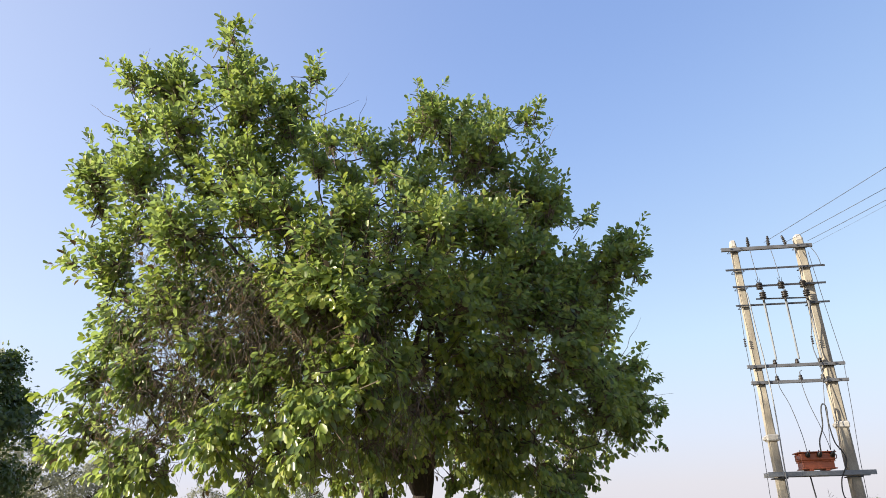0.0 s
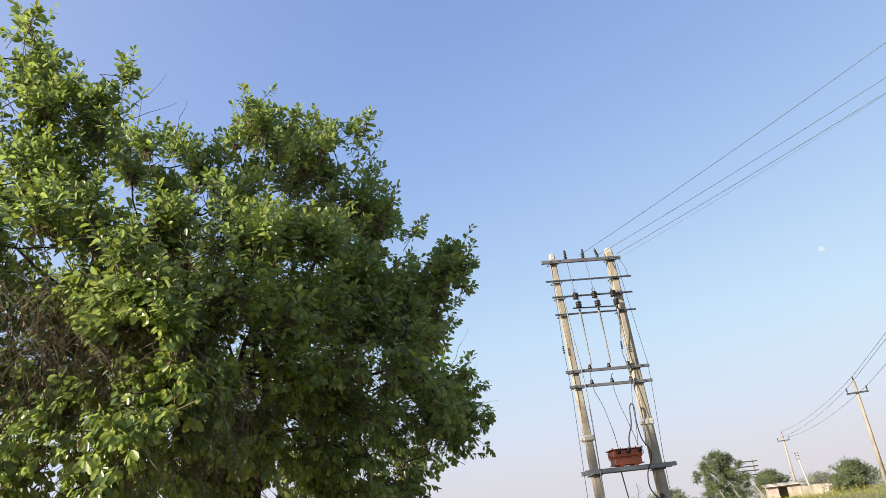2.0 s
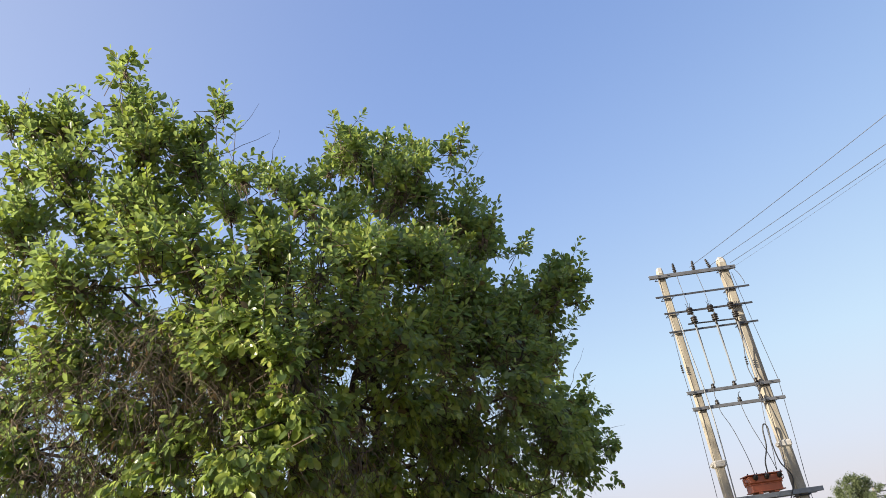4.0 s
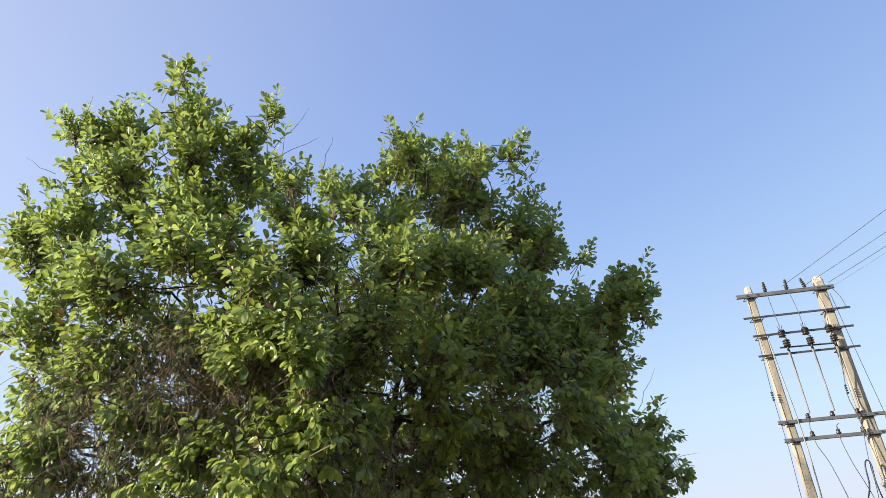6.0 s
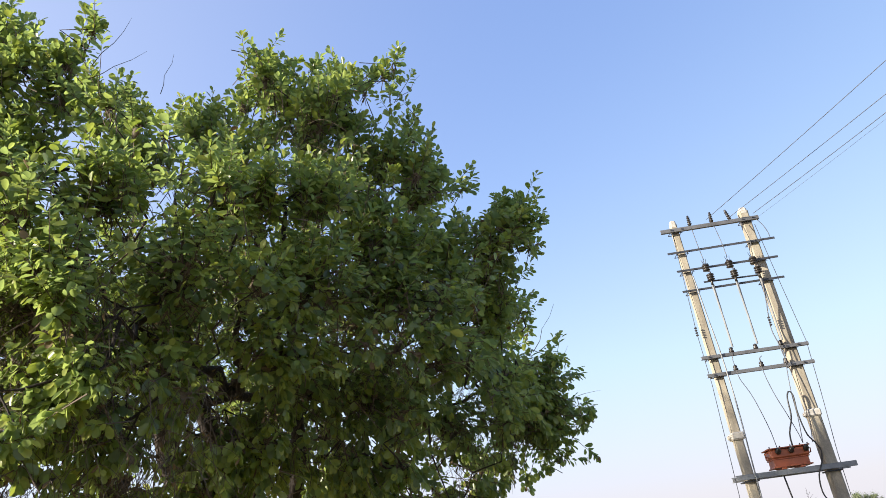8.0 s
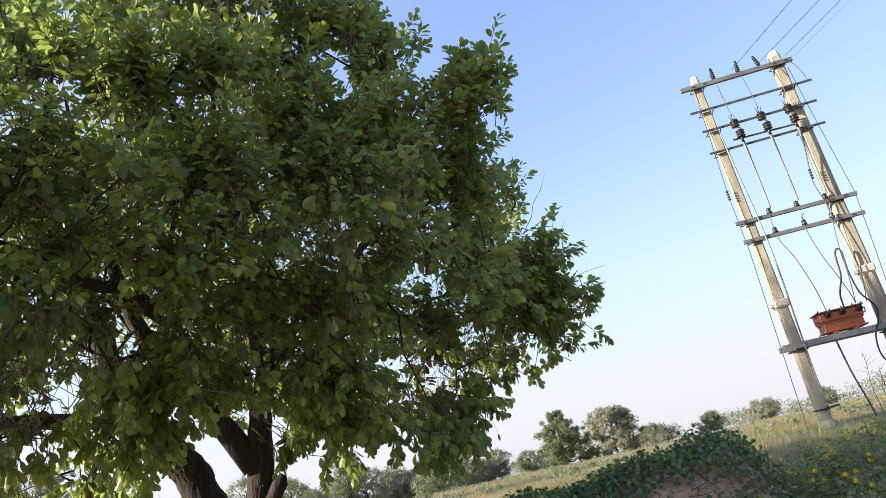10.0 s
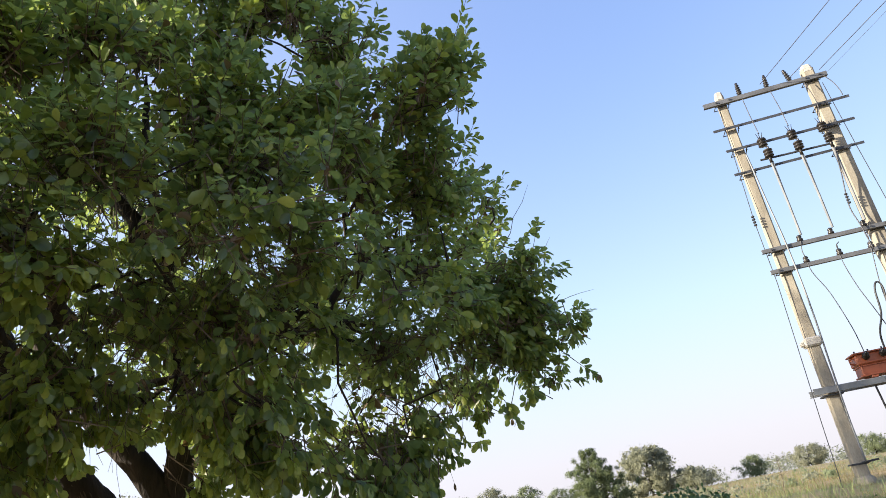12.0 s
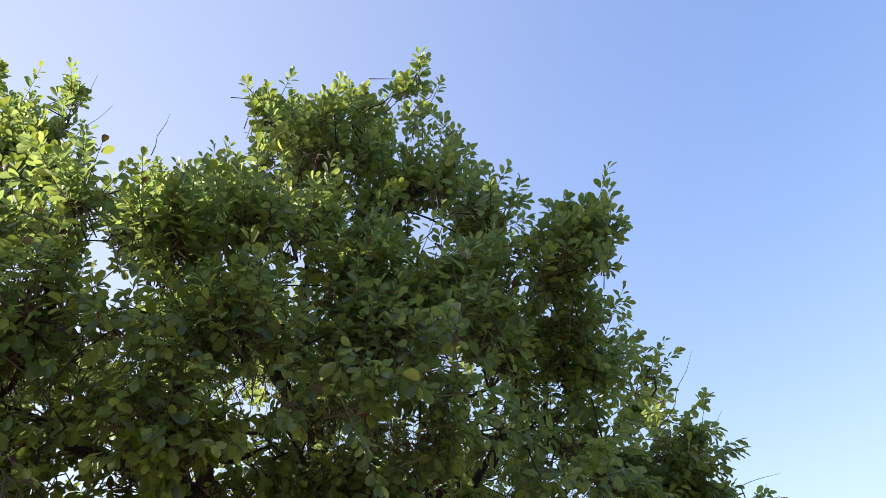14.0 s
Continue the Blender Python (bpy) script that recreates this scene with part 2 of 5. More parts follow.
# ---- mesh tools ----
class Shape:
    """Collects vertices and faces of one mesh."""

    def __init__(self):
        self.v, self.f = [], []

    def add(self, verts, faces, m=None):
        o = len(self.v)
        self.v += [tuple(m @ Vector(p)) if m else tuple(p) for p in verts]
        self.f += [tuple(i + o for i in f) for f in faces]
        return self

    def tube(self, pts, radii, sides=6, cap=True):
        pts = [Vector(p) for p in pts]
        n = len(pts)
        if isinstance(radii, (int, float)):
            radii = [radii] * n
        o = len(self.v)
        side = None
        for i, p in enumerate(pts):
            d = (pts[min(i + 1, n - 1)] - pts[max(i - 1, 0)])
            d = d.normalized() if d.length > 1e-9 else Vector((0, 0, 1))
            if side is None:
                side = d.orthogonal().normalized()
            else:
                side = side - d * side.dot(d)
                side = side.normalized() if side.length > 1e-6 else d.orthogonal().normalized()
            up = d.cross(side)
            for k in range(sides):
                a = 2 * math.pi * k / sides
                self.v.append(tuple(p + (side * math.cos(a) + up * math.sin(a)) * radii[i]))
        for i in range(n - 1):
            for k in range(sides):
                a, b = o + i * sides + k, o + i * sides + (k + 1) % sides
                self.f.append((a, b, b + sides, a + sides))
        if cap:
            self.f.append(tuple(o + k for k in reversed(range(sides))))
            self.f.append(tuple(o + (n - 1) * sides + k for k in range(sides)))
        return self

    def box(self, lo, hi, c=0.008, m=None, top=(1, 1)):
        """A box with chamfered edges; top scales its upper end."""
        lo, hi = Vector(lo), Vector(hi)
        mid, h = (lo + hi) / 2, (hi - lo) / 2
        c = min(c, min(h) * 0.45)
        verts, idx = [], {}
        for sx in (-1, 1):
            for sy in (-1, 1):
                for sz in (-1, 1):
                    for ax in range(3):
                        p = [sx * (h.x - (c if ax != 0 else 0)), sy * (h.y - (c if ax != 1 else 0)), sz * (h.z - (c if ax != 2 else 0))]
                        if sz > 0:
                            p[0], p[1] = p[0] * top[0], p[1] * top[1]
                        idx[sx, sy, sz, ax] = len(verts)
                        verts.append(mid + Vector(p))
        faces = []
        q = ((-1, -1), (1, -1), (1, 1), (-1, 1))
        for s in (-1, 1):
            faces.append([idx[s, a, b, 0] for a, b in q][::s])
            faces.append([idx[a, s, b, 1] for a, b in q][::-s])
            faces.append([idx[a, b, s, 2] for a, b in q][::s])
        for a in (-1, 1):
            for b in (-1, 1):
                faces.append([idx[a, b, -1, 0], idx[a, b, 1, 0], idx[a, b, 1, 1], idx[a, b, -1, 1]][::-a * b])
                faces.append([idx[a, -1, b, 0], idx[a, 1, b, 0], idx[a, 1, b, 2], idx[a, -1, b, 2]][::a * b])
                faces.append([idx[-1, a, b, 1], idx[1, a, b, 1], idx[1, a, b, 2], idx[-1, a, b, 2]][::-a * b])
                for d in (-1, 1):
                    faces.append([idx[a, b, d, 0], idx[a, b, d, 1], idx[a, b, d, 2]][::a * b * d])
        return self.add(verts, faces, m)

    def lathe(self, profile, sides=12, m=None):
        """A turned body from (radius, height) pairs."""
        verts, faces = [], []
        for r, z in profile:
            for k in range(sides):
                a = 2 * math.pi * k / sides
                verts.append((r * math.cos(a), r * math.sin(a), z))
        for i in range(len(profile) - 1):
            for k in range(sides):
                a, b = i * sides + k, i * sides + (k + 1) % sides
                faces.append((a, b, b + sides, a + sides))
        faces.append(tuple(reversed(range(sides))))
        faces.append(tuple((len(profile) - 1) * sides + k for k in range(sides)))
        return self.add(verts, faces, m)

    def mesh(self, name, smooth=False):
        me = bpy.data.meshes.new(name)
        me.from_pydata(self.v, [], self.f)
        if smooth:
            me.polygons.foreach_set("use_smooth", [True] * len(me.polygons))
        me.update()
        return me


def part(name, shape, material, parent=None, label="", smooth=False):
    """Links a shape (or a ready mesh) as one mesh object, under a thing or part if given."""
    me = shape.mesh(name, smooth) if isinstance(shape, Shape) else shape
    if material and not me.materials:
        me.materials.append(material)
    ob = new(name, me)
    if parent:
        ob.parent = parent
    if label:
        tagged(ob, label)
    return ob


def thing(name, place, label, category, group="", kind=""):
    ob = new(name)
    ob.location = place
    ob.empty_display_size = 0.2
    return tagged(ob, label, category, group, kind)


def unit(a):
    return a / np.maximum(np.linalg.norm(a, axis=-1, keepdims=True), 1e-9)


# one leaf: half outline (across, along), the other half mirrored; every half is one face on the shared midrib
OUTLINE = [(0.0, 0.0), (0.28, 0.22), (0.50, 0.58), (0.34, 0.90), (0.0, 1.0)]


def leaf_mesh(name, pos, along, normal, length, wide, mats, slot=None, fold=0.16, bend=0.16):
    """Many leaves in one mesh."""
    n = len(pos)
    along = unit(along)
    side = unit(np.cross(along, normal))
    up = np.cross(side, along)
    tmpl = [(0, 0, 0)]
    for x, y in OUTLINE[1:-1]:
        tmpl.append((x, y, fold * x - bend * y * y))
    tmpl.append((0, 1, -bend))
    for x, y in OUTLINE[1:-1]:
        tmpl.append((-x, y, fold * x - bend * y * y))
    t = np.array(tmpl)
    k = len(t)
    L = length[:, None, None]
    co = (pos[:, None, :] + side[:, None, :] * (t[None, :, 0:1] * L * wide) + along[:, None, :] * (t[None, :, 1:2] * L)
          + up[:, None, :] * (t[None, :, 2:3] * L))
    m = len(OUTLINE)
    half_a = list(range(m))
    half_b = [0, m - 1] + [m + i for i in reversed(range(m - 2))]
    loop = np.array(half_a + half_b)
    loops = (np.arange(n)[:, None] * k + loop[None, :]).ravel()
    me = bpy.data.meshes.new(name)
    me.vertices.add(n * k)
    me.vertices.foreach_set("co", co.astype(np.float32).ravel())
    me.loops.add(len(loops))
    me.loops.foreach_set("vertex_index", loops.astype(np.int32))
    me.polygons.add(2 * n)
    me.polygons.foreach_set("loop_start", (np.arange(2 * n) * m).astype(np.int32))
    for x in mats:
        me.materials.append(x)
    if slot is not None:
        me.polygons.foreach_set("material_index", np.repeat(slot, 2).astype(np.int32))
    me.polygons.foreach_set("use_smooth", np.ones(2 * n, dtype=bool))
    me.update(calc_edges=True)
    me.validate()
    return me


def quad_leaves(name, pos, along, normal, length, wide, mats, slot=None):
    """Leaves seen from far: a pointed blade of four corners each."""
    n = len(pos)
    along = unit(along)
    side = unit(np.cross(along, normal))
    L = length[:, None]
    co = np.stack([pos, pos + along * L * 0.5 + side * L * wide, pos + along * L, pos + along * L * 0.5 - side * L * wide], axis=1)
    me = bpy.data.meshes.new(name)
    me.vertices.add(4 * n)
    me.vertices.foreach_set("co", co.astype(np.float32).ravel())
    me.loops.add(4 * n)
    me.loops.foreach_set("vertex_index", np.arange(4 * n, dtype=np.int32))
    me.polygons.add(n)
    me.polygons.foreach_set("loop_start", (np.arange(n) * 4).astype(np.int32))
    for x in mats:
        me.materials.append(x)
    if slot is not None:
        me.polygons.foreach_set("material_index", slot.astype(np.int32))
    me.update(calc_edges=True)
    me.validate()
    return me


# ---- ground ----
def smooth01(a):
    a = min(1.0, max(0.0, a))
    return a * a * (3 - 2 * a)


def ground_z(x, y):
    """A low track where the camera goes, a field about a metre higher, and a gentle rise far off."""
    h = -1.05 + 1.05 * smooth01((y - 0.9 * max(x, 0.0) + 13.0) / 13.0)
    d = math.hypot(x, y)
    k = min(1.0, 120.0 / max(d, 1e-6))
    if y > 0:
        h += (0.006 * y + 0.016 * max(x, 0.0)) * k
    h -= 0.26 * math.exp(-((x - 1.7) ** 2 + (y + 1.9) ** 2) / 1.5)
    h += 0.10 * noise.noise((x * 0.35, y * 0.35, 0.0)) * min(1.0, d / 4) + 0.04 * noise.noise((x * 1.3, y * 1.3, 4.0))
    return h


g = Shape()
rings = [0.0] + [0.7 * 1.085 ** i for i in range(104)]
spokes = 120
gx, gy = -3.0, -8.0
for r in rings:
    for k in range(spokes):
        a = 2 * math.pi * k / spokes
        x, y = gx + r * math.cos(a), gy + r * math.sin(a)
        g.v.append((x, y, ground_z(x, y)))
for i in range(len(rings) - 1):
    for k in range(spokes):
        a, b = i * spokes + k, i * spokes + (k + 1) % spokes
        g.f.append((a, a + spokes, b + spokes, b)[::-1])
ground = part("ground", g, ground_mat, smooth=True)
tagged(ground, "dry earth field with sparse grass around a low track", "ground", kind="structure")


# ---- the big tree ----
TREE = Vector((-7.7, -7.7, ground_z(-7.7, -7.7) - 0.05))
# every limb: where it leaves the stem, its masses of leaves (x, y, z, radius), twigs to a mass and how far they hang
BOUGHS = []


def bough(start, masses, per, hang=0.0):
    BOUGHS.append((start, masses, per, hang))


bough((-8.6, -9.0, 3.0), [(-12.13, -10.63, 4.13, 0.19), (-11.81, -10.7, 4.96, 0.4), (-11.72, -11.03, 5.25, 0.4), (-10.9, -11.1, 5.4, 0.36), (-10.81, -11.34, 4.94, 0.59), (-10.8, -11.2, 4.3, 0.42),
       (-10.76, -11, 6.65, 0.45), (-10.51, -11.16, 6.69, 0.37), (-10.35, -11.3, 5.85, 0.51), (-10.28, -11.1, 5.4, 0.38), (-9.93, -11.1, 4.8, 0.42), (-9.76, -11.15, 6.52, 0.36)], 40)
bough((-8.6, -9.0, 3.0), [(-9.74, -11.01, 7.28, 0.17), (-9.69, -10.94, 6.87, 0.42), (-9.66, -11.4, 7.3, 0.13), (-11.3, -11.2, 6.75, 0.22), (-11.0, -11.2, 6.7, 0.25), (-9.5, -11.1, 5.5, 0.4), (-9.43, -11.3, 6, 0.42), (-9.42, -11.3, 4.99, 0.64), (-9.25, -11.1, 6.3, 0.34),
       (-9.05, -10.9, 5.2, 0.4), (-8.88, -10.9, 5.86, 0.42), (-8.81, -11.04, 6.23, 0.29), (-8.47, -11.1, 6.66, 0.22)], 40)
bough((-7.2, -8.6, 3.4), [(-8.31, -8.79, 6.85, 0.43), (-8.13, -11.08, 5.48, 0.25), (-8.09, -10.21, 5.13, 0.47), (-7.8, -11.1, 4.28, 0.41), (-7.7, -9.56, 5.96, 0.49), (-7.14, -11.69, 4.56, 0.14),
       (-7.13, -10.15, 5.03, 0.6), (-7.06, -8.82, 7.05, 0.47), (-7.05, -9.6, 7, 0.13), (-6.82, -9.78, 6.59, 0.24), (-6.7, -9.2, 6.4, 0.35), (-6.4, -8.39, 7.26, 0.45), (-6.4, -9.5, 5, 0.42),
       (-6.39, -9, 7.3, 0.13), (-6.22, -9.6, 5.86, 0.54)], 39)
bough((-7.2, -8.6, 3.4), [(-5.94, -9.08, 6, 0.39), (-5.9, -8.9, 5.2, 0.55), (-5.9, -9.89, 6.09, 0.24), (-5.86, -9.26, 6.63, 0.32), (-5.63, -9.6, 4.3, 0.42), (-5.5, -9, 5.5, 0.35),
       (-5.44, -9.06, 5.43, 0.4), (-5.35, -9.15, 6.8, 0.13), (-5.2, -9.15, 6.98, 0.13), (-5.07, -9.14, 5.15, 0.24), (-5.05, -8.99, 5.18, 0.21), (-5.01, -7.87, 5.47, 0.14), (-4.95, -8.4, 5.45, 0.22), (-5.2, -8.4, 6.15, 0.25), (-5.02, -8.3, 5.8, 0.16),
       (-4.78, -8.85, 4.1, 0.35)], 33)
bough((-6.6, -7.9, 2.6), [(-4.03, -8.29, 4.59, 0.3), (-4.04, -8.67, 4.24, 0.25), (-4.38, -8.25, 4.29, 0.36), (-4.71, -9.05, 3.51, 0.5), (-5.52, -9.64, 3.92, 0.5), (-4.85, -7.4, 3.25, 0.68), (-4.08, -6.51, 2.8, 0.41),
       (-3.98, -6.36, 2.38, 0.42), (-4.43, -6.81, 2.44, 0.55), (-5.22, -7.4, 2.11, 0.62), (-4.9, -7.47, 1.44, 0.32), (-5.47, -7.4, 1.3, 0.47), (-4.36, -6.92, 3.85, 0.37), (-4.45, -7.6, 4, 0.42),
       (-3.75, -8.25, 4.85, 0.13), (-4.08, -8.55, 4.75, 0.13), (-3.75, -8.33, 4.2, 0.13), (-3.6, -6.4, 3.1, 0.13), (-4.0, -6.15, 4.1, 0.26), (-3.95, -6.1, 3.7, 0.13), (-3.3, -6, 2.33, 0.13),
       (-3.72, -5.75, 1.8, 0.13)], 27)
bough((-7.4, -9.3, 2.6), [(-9.56, -12.2, 3.69, 0.6), (-8.49, -12.1, 3.96, 0.58), (-7.65, -11.8, 3.87, 0.51), (-6.59, -10.87, 4.1, 0.55), (-5.98, -10.65, 4.14, 0.48), (-7.87, -12.3, 2.71, 0.59), (-6.97, -11.6, 3.09, 0.63),
       (-6.08, -10.6, 3.29, 0.66), (-5.48, -9.6, 3.41, 0.65), (-7.61, -12.2, 2.02, 0.46), (-6.38, -10.8, 2.49, 0.6), (-5.89, -9.2, 2.35, 0.57), (-6.95, -10.7, 4.1, 0.36), (-5.85, -10, 4.55, 0.36),
       (-4.92, -9.21, 4.01, 0.31), (-4.5, -10.1, 2.85, 0.13)], 47)
bough((-9.0, -8.8, 1.8), [(-11.1, -11.25, 3.78, 0.53), (-10.87, -11.23, 2.69, 0.5), (-9.85, -12, 2.91, 0.53), (-10.96, -11.47, 2.18, 0.34), (-10.7, -11.72, 1.5, 0.44), (-11.14, -11.72, 1.33, 0.17), (-9.88, -12.2, 1.93, 0.47),
       (-9.05, -12.2, 2.28, 0.46), (-9.8, -12.2, 1.02, 0.53), (-8.86, -12.4, 1.26, 0.43), (-8.45, -12.3, 1.85, 0.37), (-7.94, -12.4, 1.11, 0.27)], 47)
bough((-7.2, -8.8, 2.0), [(-9.5, -11.9, 3, 0.45), (-9.3, -9.2, 1, 0.4), (-8.9, -11.7, 3.2, 0.5), (-8.9, -10.4, 1.2, 0.4), (-8.45, -12.4, 0.8, 0.24), (-8.35, -11.9, 3.15, 0.5), (-8.3, -10.2, 1.5, 0.5),
       (-8.3, -9.4, 1, 0.32), (-8.3, -10.4, 2.2, 0.42), (-8.05, -12.3, 1.5, 0.34), (-7.8, -12, 3.15, 0.45), (-7.8, -10.8, 2.6, 0.42), (-7.64, -10, 2.45, 0.42), (-7.6, -9.7, 1.6, 0.45),
       (-7.6, -9.5, 1.35, 0.4), (-7.55, -10, 1.8, 0.4), (-7.48, -11.6, 1.18, 0.35), (-7.4, -11.9, 1.65, 0.4), (-7.4, -10, 1.28, 0.32), (-7.25, -11.2, 2.29, 0.48), (-7.1, -9.8, 1.95, 0.5),
       (-7.04, -9.29, 7.02, 0.27)], 24, 0.45)
bough((-7.2, -8.8, 2.0), [(-7, -9.1, 1.8, 0.4), (-6.8, -10, 1.5, 0.22), (-7.4, -9.6, 1.8, 0.28), (-7, -11.5, 2, 0.36), (-6.97, -10.8, 1.66, 0.42), (-6.7, -10.2, 1.8, 0.25), (-6.5, -9.3, 2.4, 0.5), (-6.4, -9.8, 2.35, 0.5),
       (-6.4, -7.5, 1.05, 0.35), (-6.3, -11.4, 2.9, 0.4), (-6.28, -8.8, 1.8, 0.3), (-6.1, -9.3, 1.65, 0.28), (-6, -8.4, 1.4, 0.4), (-5.9, -9.6, 3.05, 0.4), (-5.75, -8.6, 1.85, 0.45),
       (-5.6, -10.4, 2.55, 0.32), (-5.55, -9.3, 1.45, 0.36), (-5.5, -9, 1.1, 0.28), (-5.5, -9.5, 1.95, 0.45), (-5.42, -6.05, 1.11, 0.27), (-5.34, -8, 0.9, 0.13), (-5.25, -8.02, 0.79, 0.2),
       (-5.11, -7.6, 0.85, 0.13)], 17, 0.45)
bough((-7.2, -8.8, 2.0), [(-5.1, -10.3, 2.4, 0.3), (-5.06, -8.02, 0.96, 0.23), (-5.04, -9.44, 3.79, 0.45), (-5.01, -7.29, 0.97, 0.14), (-5, -9.5, 2.45, 0.45), (-4.94, -9.9, 2.94, 0.41), (-4.92, -7.33, 1.12, 0.19),
       (-4.79, -6.04, 1.83, 0.23), (-4.75, -8.9, 2.6, 0.45), (-4.62, -5.8, 1.6, 0.13), (-4.52, -7.4, 3.69, 0.41), (-4.45, -9, 2.2, 0.32), (-4.37, -7, 3.77, 0.34), (-4.33, -6.35, 2.18, 0.22),
       (-4.27, -8.5, 2.53, 0.3), (-4.22, -7.49, 2.49, 0.35), (-4.21, -8.21, 4.16, 0.19), (-4.18, -7.5, 3.77, 0.18), (-3.88, -6.31, 2.17, 0.2), (-3.72, -6.43, 3, 0.16), (-3.67, -6.18, 2.34, 0.18)], 20, 0.45)
# this and the next bough include unseen back masses added to shade the poles
bough((-7.6, -7.0, 3.0), [(-10.94, -11.1, 3.42, 0.42), (-10.6, -7, 4.8, 0.9), (-10.58, -11.1, 2.62, 0.42), (-10.4, -9.8, 4.4, 0.8), (-10.26, -11.1, 1.46, 0.42), (-10.2, -10.2, 1.9, 0.6), (-10.2, -7.2, 6, 0.7),
       (-10.01, -11.1, 3.05, 0.42), (-9.9, -8.6, 2.6, 0.8), (-9.88, -11.1, 2, 0.42), (-9.8, -6.4, 5.7, 0.8), (-9.4, -7.4, 1.7, 0.6), (-9.4, -6.2, 4, 0.9), (-9.3, -8.2, 4, 0.95),
       (-9.3, -11, 2.4, 0.6), (-9.25, -11.1, 2.41, 0.42), (-9.17, -11.1, 1.56, 0.42), (-9, -5.8, 5, 0.9), (-8.9, -10.8, 3.3, 0.6), (-8.85, -11.1, 2.98, 0.42)], 24)
bough((-7.6, -7.0, 3.0), [(-8.6, -7.2, 5.3, 0.9), (-8.6, -10.9, 2.6, 0.65), (-8.4, -5.6, 3.4, 0.9), (-8.33, -11.1, 1.94, 0.42), (-8.2, -9.6, 3.6, 0.8), (-8, -6.2, 3.2, 0.9), (-7.93, -11.1, 2.64, 0.42),
       (-7.6, -9.2, 4.9, 0.8), (-7.6, -10.6, 3, 0.6), (-7, -7.4, 5.4, 0.9), (-6.8, -10.2, 3.6, 0.7), (-6.6, -8.6, 3.8, 0.8), (-6.2, -6.4, 3.2, 0.9), (-6.2, -6.4, 1.5, 0.5),
       (-5.7, -7.2, 4.7, 0.8), (-5.7, -9.8, 3.9, 0.6), (-5.3, -9.8, 3.2, 0.5), (-5.28, -7.11, 1.15, 0.42), (-4.38, -8.33, 1.98, 0.33)], 24)
bough((-7.4, -9.3, 2.6), [(-7.5, -12.55, 2.85, 0.34), (-7.35, -12.7, 2.4, 0.3), (-7.85, -12.65, 3.3, 0.3), (-8.7, -12.55, 3.8, 0.32), (-6.55, -11.75, 3.85, 0.28), (-7.3, -12.4, 1.9, 0.3), (-7.7, -12.7, 1.5, 0.28)], 47)
bough((-8.6, -9.0, 3.0), [(-11.76, -11.18, 5.34, 0.22), (-11.06, -11.13, 6, 0.22), (-10.19, -8.62, 8.07, 0.32), (-9.93, -7.56, 1.96, 0.32), (-9.85, -8.49, 7.82, 0.32), (-9.81, -3.77, 2.13, 0.32), (-9.48, -8.41, 7.75, 0.22),
       (-9.45, -9.43, 6.59, 0.32), (-8.89, -9.35, 6.07, 0.32), (-8.77, -9.72, 5.86, 0.32), (-8.73, -9.51, 6.51, 0.32), (-8.4, -6.91, 2.06, 0.32), (-8.07, -7.62, 2.38, 0.32), (-7.61, -5.81, 1.76, 0.32),
       (-7.32, -9.3, 6.6, 0.22), (-7.08, -9.06, 6.07, 0.32), (-6.88, -7.63, 1.76, 0.32), (-6.84, -5.71, 1.74, 0.32)], 36)
bough((-6.6, -7.9, 2.6), [(-6.5, -9.13, 5.88, 0.32), (-6.33, -5.64, 1.74, 0.32), (-5.84, -8.15, 7.31, 0.22), (-5.3, -7.9, 5.45, 0.32), (-5.29, -7.94, 5.42, 0.32), (-5.2, -6.59, 2.35, 0.32),
       (-5.19, -6.99, 5.76, 0.22), (-5.05, -5.21, 2.09, 0.32), (-4.57, -5.14, 3.87, 0.32), (-4.52, -5.23, 4.01, 0.22), (-4.48, -4.09, 4, 0.22), (-4.45, -6.57, 4.72, 0.22),
       (-4.24, -3.95, 3.77, 0.32), (-3.96, -8.4, 4.57, 0.22)], 36)
bough((-6.6, -7.9, 2.6), [(-4.89, -8.31, 3.54, 0.4), (-5.1, -7.5, 4.0, 0.45), (-4.8, -8.0, 3.9, 0.35), (-5.4, -8.2, 4.6, 0.4), (-5.6, -8.0, 2.4, 0.4), (-6.0, -7.2, 2.7, 0.45)], 26)
# unseen foliage added on the far side to shade the poles and the field
bough((-7.6, -7.0, 3.0), [(-7.5, -4.6, 4.2, 0.8), (-8.6, -4.3, 4.6, 0.85), (-6.6, -4.9, 3.4, 0.7), (-9.4, -4.9, 3.6, 0.85), (-7.9, -4.0, 3.2, 0.85), (-9.0, -3.9, 2.8, 0.8),
       (-7.2, -5.2, 5.0, 0.7), (-8.4, -4.9, 5.6, 0.7), (-9.6, -5.2, 5.2, 0.7), (-6.2, -5.2, 2.6, 0.6), (-6.0, -5.6, 4.2, 0.6), (-10.6, -6.2, 3.4, 0.8)], 14)


# the dense end of the lowest bough on the side of the poles
bough((-6.6, -7.9, 2.6), [(-4.02, -6.45, 2.6, 0.28), (-3.82, -6.3, 2.4, 0.22), (-4.35, -6.85, 2.6, 0.34), (-4.6, -7.1, 2.95, 0.38), (-4.1, -6.4, 2.2, 0.25)], 30)
# low growth that hangs in front of the fork
bough((-7.0, -8.4, 3.2), [(-6.69, -8.36, 1.6, 0.26), (-6.38, -8.54, 1.4, 0.28), (-6.85, -8.14, 1.15, 0.2), (-6.12, -8.65, 1.2, 0.24), (-6.44, -8.46, 1.8, 0.28), (-6.03, -8.52, 1.55, 0.26)], 15, 0.5)


